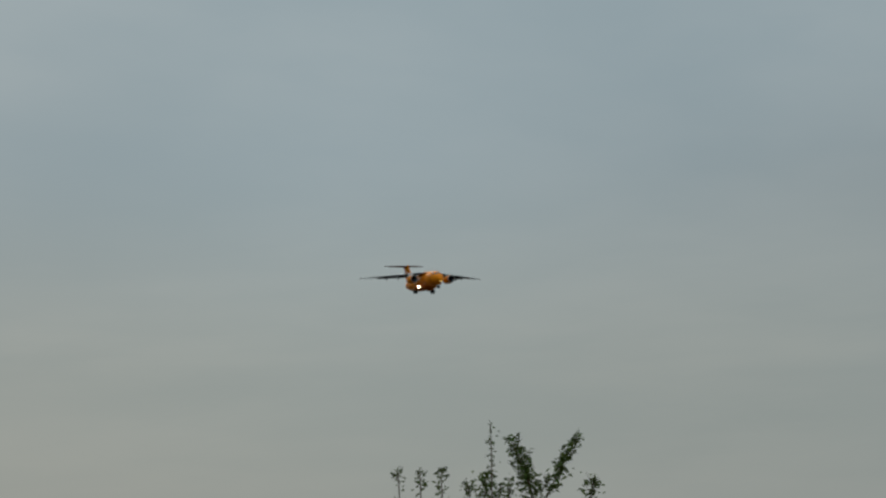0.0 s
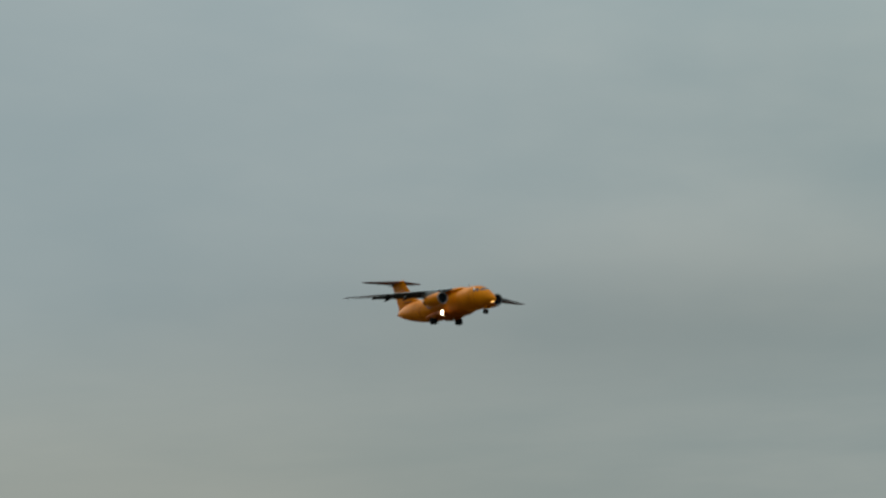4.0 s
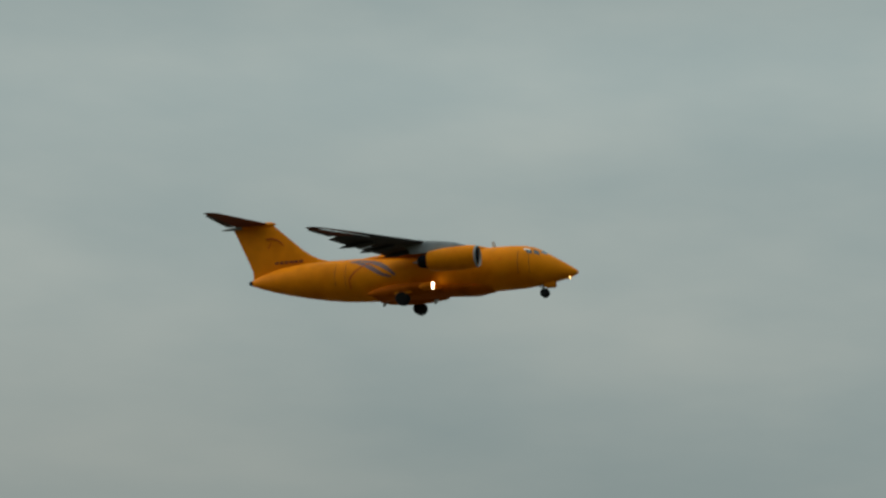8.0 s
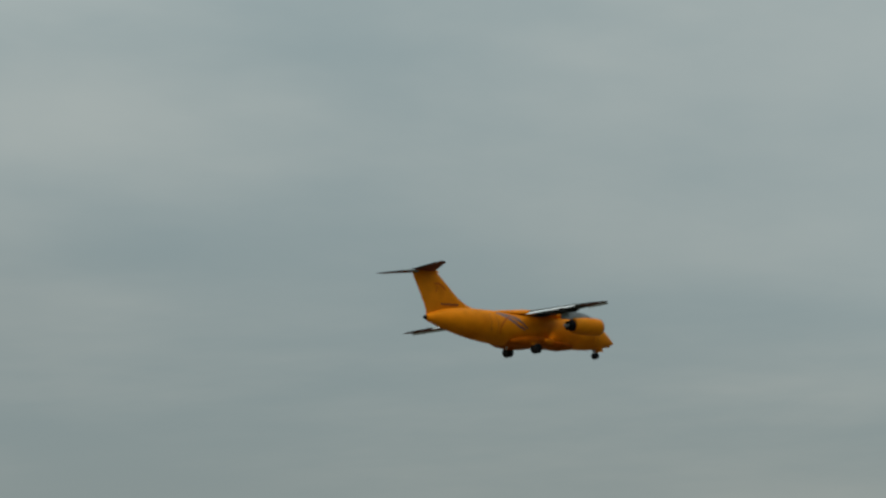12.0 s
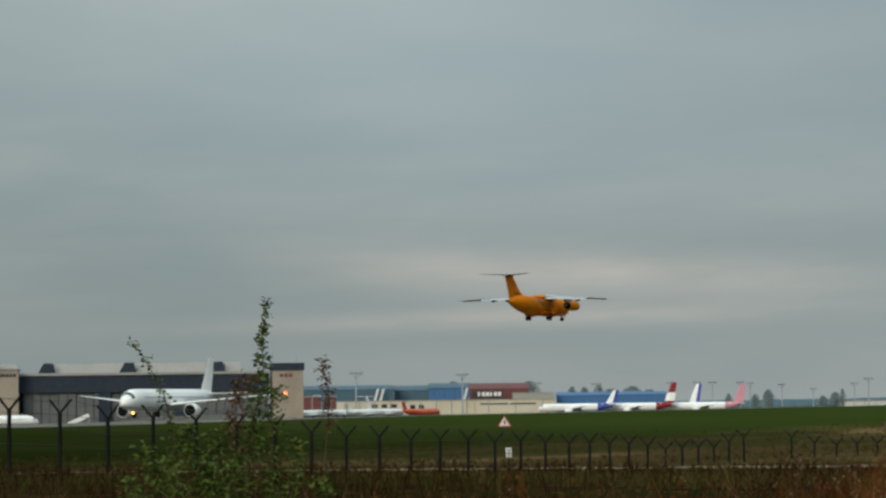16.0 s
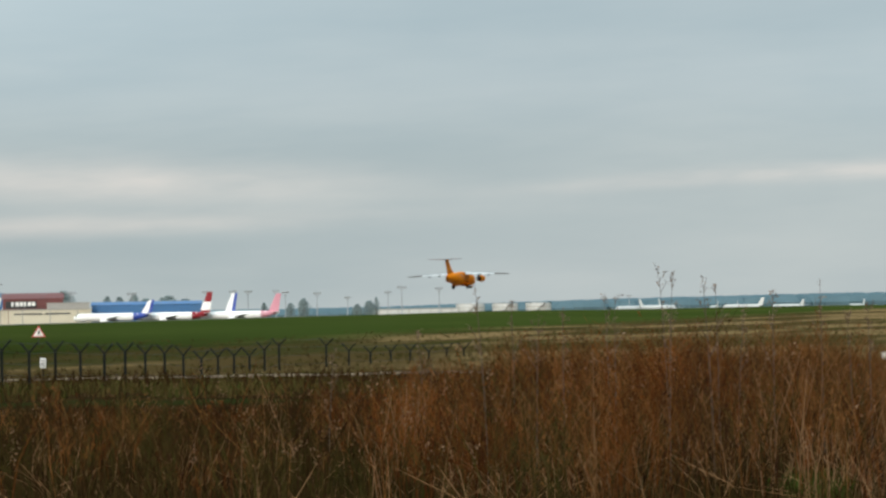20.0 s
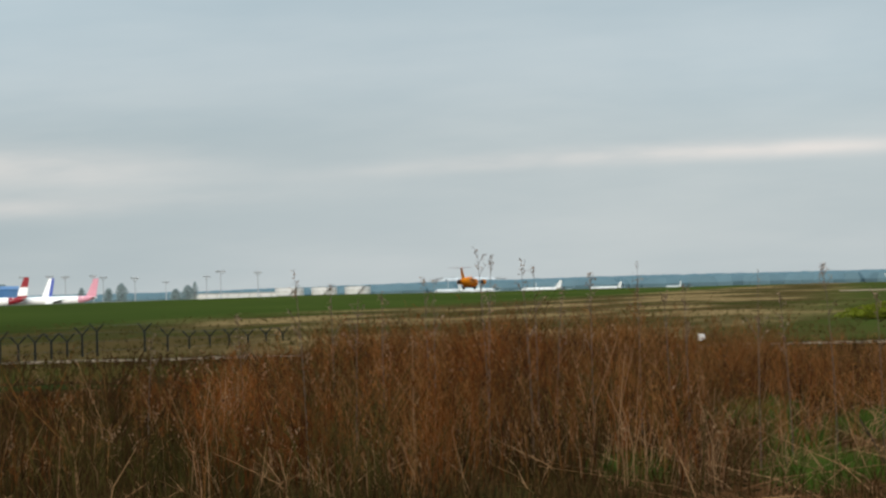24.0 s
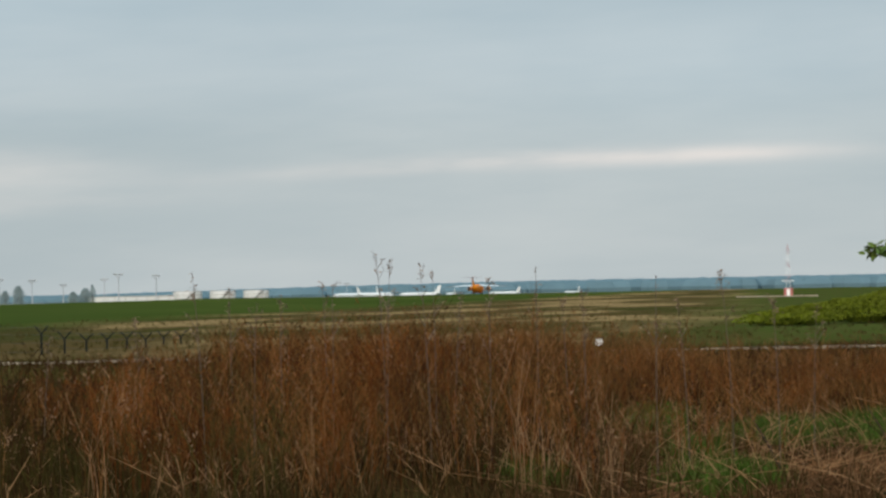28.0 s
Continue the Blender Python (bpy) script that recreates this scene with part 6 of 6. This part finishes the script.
stalks("long_straw", "long pale bent stems aslant over the open bank", [(p.x, p.y, 0.3 + 0.45 * ((k * 0.755) % 1)) for k, p in ((k, at(76 + 15 * ((k * 0.618) % 1), 19 + 9 * ((k * 0.4142) % 1))) for k in range(150))], STRAW, 39, twigs=3, width=0.0045, wander=0.65)
stalks("straw_litter", "fallen straw lying across open grass on the bank", [(p.x, p.y, 0.14 + 0.2 * ((p.x * 7.3) % 1)) for p in (at(82 + 9 * ((k * 0.618) % 1), 19 + 17 * ((k * 0.4142) % 1)) for k in range(420))], STRAW, 26, twigs=2, width=0.0055, wander=2.0)
stalks("brown_litter", "fallen brown stems matted over the open bank", [(p.x, p.y, 0.14) for p in (at(81 + 11 * ((k * 0.618) % 1), 18.5 + 19 * ((k * 0.4142) % 1)) for k in range(5200))], LITTER, 36, twigs=3, width=0.006, wander=1.8)


def plumes(spots, seed, every):
    """Loose pale seed plumes at the tops of some stems, as one mesh."""
    rng = random.Random(seed)
    verts, faces = [], []
    for x, y, h in spots[::every]:
        z = ground_z(x, y) + h * rng.uniform(0.82, 1.02)
        for _ in range(9):
            c = Vector((x + rng.gauss(0, 0.025), y + rng.gauss(0, 0.025), z + rng.gauss(0, 0.05)))
            e = Euler((rng.uniform(0, 6), rng.uniform(0, 6), rng.uniform(0, 6))).to_matrix()
            i = len(verts)
            verts += [c + e @ Vector(v) * rng.uniform(0.009, 0.019) for v in ((-1, 0, 0), (0, -0.4, 0.2), (1, 0, 0), (0, 0.4, -0.2))]
            faces.append((i, i + 1, i + 2, i + 3))
    me = bpy.data.meshes.new("seed_plumes")
    me.from_pydata(verts, [], faces)
    me.materials.append(PLUME)
    tagged(new("seed_plumes", me), "pale fluffy seed plumes on dry weeds", "weeds", kind="stuff")


plumes(weed_spots(560, 17, 11, 19.5, 44, 50, 98, 0.0, 0.5), 27, 11)


def scrub_spots(count, seed):
    rng = random.Random(seed)
    out = []
    while len(out) < count:
        az, r = rng.uniform(50, 98), math.sqrt(rng.uniform(42 ** 2, 135 ** 2))
        p = at(az, r)
        if noise.noise((p.x * 0.12, p.y * 0.12, 8.0)) > -0.15:
            out.append((p.x, p.y, rng.uniform(0.2, 0.75)))
    return out


stalks("low_scrub", "low brown scrub between the bank and the fence", scrub_spots(6500, 31), WEED_DARK, 32, twigs=6, width=0.011, wander=0.3)
stalks("dry_scrub", "low tan dry grass between the bank and the fence", scrub_spots(3500, 33), DRY_GRASS, 34, twigs=6, width=0.011, wander=0.35)


def blades(name, label, mat, spots, seed, height, width):
    """Curved grass blades in tufts, as one mesh."""
    rng = random.Random(seed)
    verts, faces = [], []
    for x, y in spots:
        z = ground_z(x, y)
        for _ in range(9):
            a, l = rng.uniform(0, math.tau), height * rng.uniform(0.5, 1.2)
            bx, by = x + rng.gauss(0, 0.09), y + rng.gauss(0, 0.09)
            dx_, dy_ = math.cos(a), math.sin(a)
            w, i = width * rng.uniform(0.6, 1.3), len(verts)
            for t, out, up_ in ((0, 0, 0), (0.5, 0.12, 0.6), (1, 0.42, 0.95)):
                k = w * (1 - 0.85 * t)
                c = (bx + dx_ * out * l, by + dy_ * out * l, z - 0.03 + up_ * l)
                verts += [(c[0] - dy_ * k, c[1] + dx_ * k, c[2]), (c[0] + dy_ * k, c[1] - dx_ * k, c[2])]
            faces += [(i, i + 1, i + 3, i + 2), (i + 2, i + 3, i + 5, i + 4)]
    me = bpy.data.meshes.new(name)
    me.from_pydata(verts, [], faces)
    me.materials.append(mat)
    return tagged(new(name, me), label, "grass", kind="stuff")


# fresh grass patches on the bank: azimuth, distance and half sizes
GREEN_PATCHES = ((84.75, 33, 0.8, 3.5), (87.6, 29.5, 1.2, 2.6), (86.3, 21.5, 1.1, 1.5), (85.6, 26, 0.6, 1.5), (82.2, 22, 0.7, 1.5), (90.0, 30, 1.5, 4.0))


def tuft_spots(count, seed, green):
    rng = random.Random(seed)
    out = []
    while len(out) < count:
        az, r = rng.uniform(54, 97), math.sqrt(rng.uniform(17 ** 2, 44 ** 2))
        p = at(az, r)
        b = max(math.exp(-((az - a) / wa) ** 2 - ((r - d) / wd) ** 2) for a, d, wa, wd in GREEN_PATCHES) * (1 + 0.9 * noise.noise((p.x * 0.9, p.y * 0.9, 2.0)))
        if (b > 0.42 + rng.uniform(-0.15, 0.15)) == green and (green or az < 83 or r > 36 or rng.random() < 0.2):
            out.append((p.x, p.y))
    return out


blades("green_grass", "fresh green grass in gaps between the weeds", GRASS, tuft_spots(2300, 51, True), 52, 0.24, 0.006)
def field_spots(count, seed):
    rng = random.Random(seed)
    out = []
    while len(out) < count:
        az, r = rng.uniform(55, 97), 60 * (7.0 ** rng.random())
        p = at(az, r)
        if p.y < 112 + 10 * noise.noise((p.x * 0.02, 0, 1.0)) and noise.noise((p.x * 0.05, p.y * 0.15, 3.0)) > -0.2:
            out.append((p.x, p.y))
    return out


blades("field_tufts", "low tan and olive grass tufts across the field", FIELD_GRASS, field_spots(7000, 57), 58, 0.30, 0.022)
blades("dry_tufts", "dry tan grass tufts under the weeds", DRY_GRASS, tuft_spots(8500, 53, False), 54, 0.34, 0.006)


# ---- single plants ----
def leaves(points, mat, seed, size, name, owner, label=""):
    """Folded diamond leaves at points."""
    rng = random.Random(seed)
    verts, faces = [], []
    for p in points:
        e = Euler((rng.uniform(-0.9, 0.9), rng.uniform(-0.9, 0.9), rng.uniform(0, 6.28))).to_matrix()
        s = size * rng.uniform(0.6, 1.3)
        i = len(verts)
        verts += [Vector(p) + e @ Vector(v) * s for v in ((0, 0, 0), (0.26, 0.5, 0.10), (0, 1.0, -0.06), (-0.26, 0.5, 0.10), (0, 0.5, -0.02))]
        faces += [(i, i + 1, i + 4), (i + 1, i + 2, i + 4), (i + 2, i + 3, i + 4), (i + 3, i, i + 4)]
    me = bpy.data.meshes.new(name)
    me.from_pydata(verts, [], faces)
    me.materials.append(mat)
    ob = new(name, me)
    ob.parent = owner
    return tagged(ob, label, kind="stuff")


def shoot(label, dist, line, leafy, mat, seed, size=0.05, spread=0.10, stem=0.012, name="sapling", group="saplings on the bank", leaf_from=0.0, twig_count=9, category="sapling"):
    """A leafy stem through (azimuth, elevation) points at one distance, listed from the top down and rooted in the ground."""
    rng = random.Random(seed)
    pts = [at(az, dist, rise(el, dist)) for az, el in line][::-1]
    foot = Vector((pts[0].x, pts[0].y, ground_z(pts[0].x, pts[0].y) - 0.05))
    t = thing(name, label, category, group, Matrix.Translation(foot))
    pts = [p - foot for p in pts]
    if pts[0].z > 0.25:
        pts = [Vector((0, 0, 0)), pts[0] * 0.5 + Vector((rng.uniform(-0.05, 0.05), 0, 0))] + pts
    n = len(pts)
    bm = tube(bmesh.new(), pts, [stem * (1 - 0.75 * k / (n - 1)) for k in range(n)], 6)
    spots = []

    def along(u):
        k = min(int(u * (n - 1)), n - 2)
        return pts[k].lerp(pts[k + 1], u * (n - 1) - k)
    for _ in range(leafy):
        u = leaf_from + (1 - leaf_from) * rng.random()
        w = spread * (1.15 - 0.8 * u)
        spots.append(along(u) + Vector((rng.gauss(0, w), rng.gauss(0, w), rng.gauss(0, w * 0.5))))
    part("trunk", bm, BARK, t)
    for k in range(twig_count):
        u = leaf_from + (0.97 - leaf_from) * (k + rng.random()) / twig_count
        a, l = rng.uniform(0, math.tau), spread * rng.uniform(1.0, 2.4) * (1.2 - 0.8 * u)
        p = along(u)
        q = p + Vector((math.cos(a) * l, math.sin(a) * l, l * rng.uniform(0.5, 1.2)))
        part("twig", tube(bmesh.new(), [p, p.lerp(q, 0.5) + Vector((0, 0, -0.02)), q], [stem * 0.35, stem * 0.25, stem * 0.12], 4), BARK, t)
        for _ in range(max(2, leafy // 40)):
            spots.append(p.lerp(q, rng.uniform(0.4, 1.05)) + Vector((rng.gauss(0, 0.02), rng.gauss(0, 0.02), rng.gauss(0, 0.02))))
    leaves(spots, mat, seed + 1, size, "crown", t)
    return t


GREEN_WORDS = "slender green sapling with small leaves rising from weeds"
shoot(GREEN_WORDS, 26, ((61.15, 2.19), (61.0, 1.36), (61.04, 0.77), (60.92, 0.06), (60.73, -0.64), (60.7, -1.6)), 420, LEAF, 61, 0.058, 0.055, 0.013, leaf_from=0.35)
shoot("thin leaning sapling with sparse pale green leaves", 25, ((58.27, 1.4), (58.68, 0.8), (58.97, 0.21), (59.15, -0.5), (59.29, -1.6)), 130, LEAF, 62, 0.055, 0.04, 0.010, leaf_from=0.3)
shoot("reddish brown stem with withered seed clusters", 25, ((62.27, 0.96), (62.37, 0.28), (62.39, -0.31), (62.3, -1.2)), 240, LEAF_RED, 63, 0.042, 0.055, 0.009, name="withered_stem", group="withered stems", leaf_from=0.55, category="dry plant")
shoot("bushy young shrub with red-brown leaves", 26, ((60.74, 0.60), (60.5, 0.1), (60.4, -0.5), (60.5, -1.6)), 650, LEAF_RED, 64, 0.05, 0.14, 0.012, name="shrub", group="shrubs on the bank", category="shrub")
shoot("bushy young shrub with green leaves among weeds", 26, ((61.3, 0.35), (61.2, -0.1), (61.2, -0.9), (61.1, -1.8)), 480, LEAF, 65, 0.055, 0.11, 0.012, name="shrub", group="shrubs on the bank", category="shrub")
for k, (az, el, nleaf) in enumerate(((58.6, -0.8, 110), (59.3, -0.45, 200), (60.0, -0.6, 260), (61.65, -0.75, 90), (59.8, -1.2, 260), (58.2, -1.5, 110), (58.9, -1.1, 180), (60.4, -1.1, 260), (61.2, -1.4, 200), (62.2, -1.5, 160))):
    shoot("low leafy green shrub on the bank", 24 + k % 3, ((az, el), (az + 0.1, el - 0.6), (az - 0.1, el - 1.3)), int(nleaf * 2.4), LEAF, 70 + k, 0.062, 0.14 if nleaf > 100 else 0.05, 0.010, name="shrub", group="shrubs on the bank", category="shrub")
# the shrubs that the jet flies in over
T0 = 17.0
for k, (line, nleaf, mat, sp, sz) in enumerate((
        (((-70.33, 3.06), (-70.33, 2.4), (-70.34, 1.72), (-70.3, 0.2)), 46, LEAF, 0.022, 0.032), (((-72.3, 2.12), (-72.28, 1.8), (-72.25, 0.2)), 46, LEAF, 0.03, 0.032), (((-71.84, 2.13), (-71.83, 1.7), (-71.8, 0.2)), 60, LEAF, 0.035, 0.034),
        (((-71.39, 2.12), (-71.38, 1.6), (-71.4, 0.2)), 90, LEAF, 0.03, 0.036), (((-69.9, 2.71), (-69.72, 2.2), (-69.55, 1.75), (-69.46, 1.4), (-69.4, 0.2)), 330, LEAF, 0.055, 0.038), (((-69.62, 2.3), (-69.6, 2.0), (-69.5, 1.4), (-69.42, 0.2)), 130, LEAF, 0.05, 0.038),
        (((-68.52, 2.74), (-68.75, 2.3), (-69.0, 1.85), (-69.2, 1.46), (-69.3, 0.2)), 300, LEAF, 0.045, 0.038), (((-68.19, 1.89), (-68.28, 1.42), (-68.4, 0.2)), 150, LEAF, 0.055, 0.038), (((-70.87, 1.90), (-70.8, 1.4), (-70.7, 0.2)), 130, LEAF, 0.05, 0.034), (((-70.45, 2.0), (-70.5, 1.4), (-70.5, 0.2)), 190, LEAF, 0.05, 0.036), (((-69.98, 1.89), (-69.97, 1.4), (-69.9, 0.2)), 80, LEAF, 0.03, 0.032), (((-70.15, 1.75), (-70.2, 1.3), (-70.2, 0.2)), 110, LEAF, 0.05, 0.034))):
    shoot("thin leafy shrub stem against the sky" if nleaf < 100 else "leafy shrub branch with dense dark green leaves", T0 + 0.4 * (k % 3), line, nleaf, mat, 90 + k, sz, sp, 0.009, name="shrub", group="shrubs beside the camera", leaf_from=0.55, twig_count=7, category="shrub")
# a branch that reaches in from a tree beside the path
shoot("leafy tree branch reaching over the bank", 13, ((89.3, 0.55), (89.6, 0.62), (90.6, 0.4), (91.5, -1.0)), 90, LEAF, 130, 0.05, 0.05, 0.012, name="leaning_sapling", group="", leaf_from=0.6, category="sapling")


def tall_weed(az, el, seed, dist=24.0, kind="seed"):
    """One tall dry stem that stands above the rest, with a feathery head."""
    rng = random.Random(seed)
    p = at(az, dist)
    h = rise(el, dist) - p.z
    t = thing("tall_weed", "single tall dry weed stem with a ragged seed head", "dry plant", "tall dry weeds", Matrix.Translation(p))
    bend = rng.uniform(-0.06, 0.06)
    pts = [Vector((bend * (k / 4) ** 2 * 1.5 * math.cos(radians(az)), -bend * (k / 4) ** 2 * 1.5 * math.sin(radians(az)), h * k / 4)) for k in range(5)]
    off = pts[-1].copy()
    pts = [q - off * 1.0 + Vector((0, 0, off.z)) for q in pts]
    part("stem", tube(bmesh.new(), pts, [0.005, 0.0045, 0.004, 0.003, 0.0015], 5), STEM_GREY, t)
    spots = []
    for k in range(rng.randint(5, 9)):
        u = rng.uniform(0.62, 0.97)
        q = pts[int(u * 4)].lerp(pts[min(int(u * 4) + 1, 4)], u * 4 - int(u * 4))
        a, l = rng.uniform(0, math.tau), rng.uniform(0.05, 0.17) * (1.35 - u)
        e = q + Vector((math.cos(a) * l, math.sin(a) * l, l * 1.7))
        part("twig", tube(bmesh.new(), [q, e], [0.0028, 0.0016], 4), STEM_GREY, t)
        spots += [q.lerp(e, rng.uniform(0.5, 1.05)) + Vector((rng.gauss(0, 0.008), rng.gauss(0, 0.008), rng.gauss(0, 0.012))) for _ in range(5)]
    spots += [pts[-1] + Vector((rng.gauss(0, 0.014), rng.gauss(0, 0.014), -abs(rng.gauss(0, 0.06)))) for _ in range(26 if kind == "seed" else 8)]
    leaves(spots, SEED, seed + 3, 0.026, "seed_head", t)


for k, (az, el, kind) in enumerate(((75.17, 0.40, "fork"), (79.02, 0.70, "fork"), (79.31, 0.60, "seed"), (79.93, 0.50, "fork"), (80.2, 0.34, "fork"), (82.36, 0.40, "fork"), (86.22, 0.26, "seed"), (81.38, 0.18, "seed"), (77.88, 0.16, "seed"), (78.1, 0.10, "fork"), (83.33, -0.12, "seed"), (84.87, 0.16, "fork"), (75.93, 0.05, "seed"), (73.95, -0.55, "seed"), (77.0, -0.1, "fork"), (85.3, -0.3, "fork"), (72.2, -0.9, "fork"), (80.8, -0.1, "seed"), (87.3, -0.35, "seed"), (76.5, -0.25, "fork"), (88.2, -0.5, "fork"), (82.9, -0.3, "seed"))):
    tall_weed(az, el, 200 + k, 21.5 + (k * 37 % 50) / 10, kind)
for k, (az, d, el) in enumerate(((87.6, 250, -0.64), (88.2, 265, -0.52), (88.8, 285, -0.42), (89.3, 255, -0.40), (89.7, 270, -0.27), (90.1, 260, -0.25), (90.6, 250, -0.25), (91.2, 255, -0.25))):
    far_tree(az, d - 25, el + 0.02, 4.6, 150 + k, "bush", FRESH, 0.2, 7000)
for k, (az, el) in enumerate(((86.69, -2.6), (89.2, -2.4))):
    p, q = at(az, 27), at(az + 1.0, 21.0)
    t = thing("fallen_branch", "thin dark branch lying aslant over the open bank", "branch", m=pose(q.x, q.y, q.z))
    part("stem", tube(bmesh.new(), [Vector((0, 0, -0.05)), (p - q) * 0.5 + Vector((0, 0, 0.22)), (p - q) + Vector((0, 0, 0.42))], [0.013, 0.011, 0.005], 6), WEED_DARK, t)
    part("twig", tube(bmesh.new(), [(p - q) * 0.5 + Vector((0, 0, 0.22)), (p - q) * 0.62 + Vector((0.2, 0.3, 0.5))], [0.006, 0.002], 5), WEED_DARK, t)


# ---- what moves ----
def motions():
    p = TAXIING.matrix_world.translation.copy()
    f = Vector((math.cos(radians(TAXI_HEADING)), math.sin(radians(TAXI_HEADING)), 0))
    walk(TAXIING, [(t, Matrix.Translation(p + f * (3.65 * (t - 20))) @ pose(0, 0, 0, 0, 0, TAXI_HEADING)) for t in (0, 14, 28)])
    walk(JET, [(t, pose(x, RUNWAY_Y, z, bank, -pitch, -0.57)) for t, x, z, pitch, bank in FLIGHT])


motions()
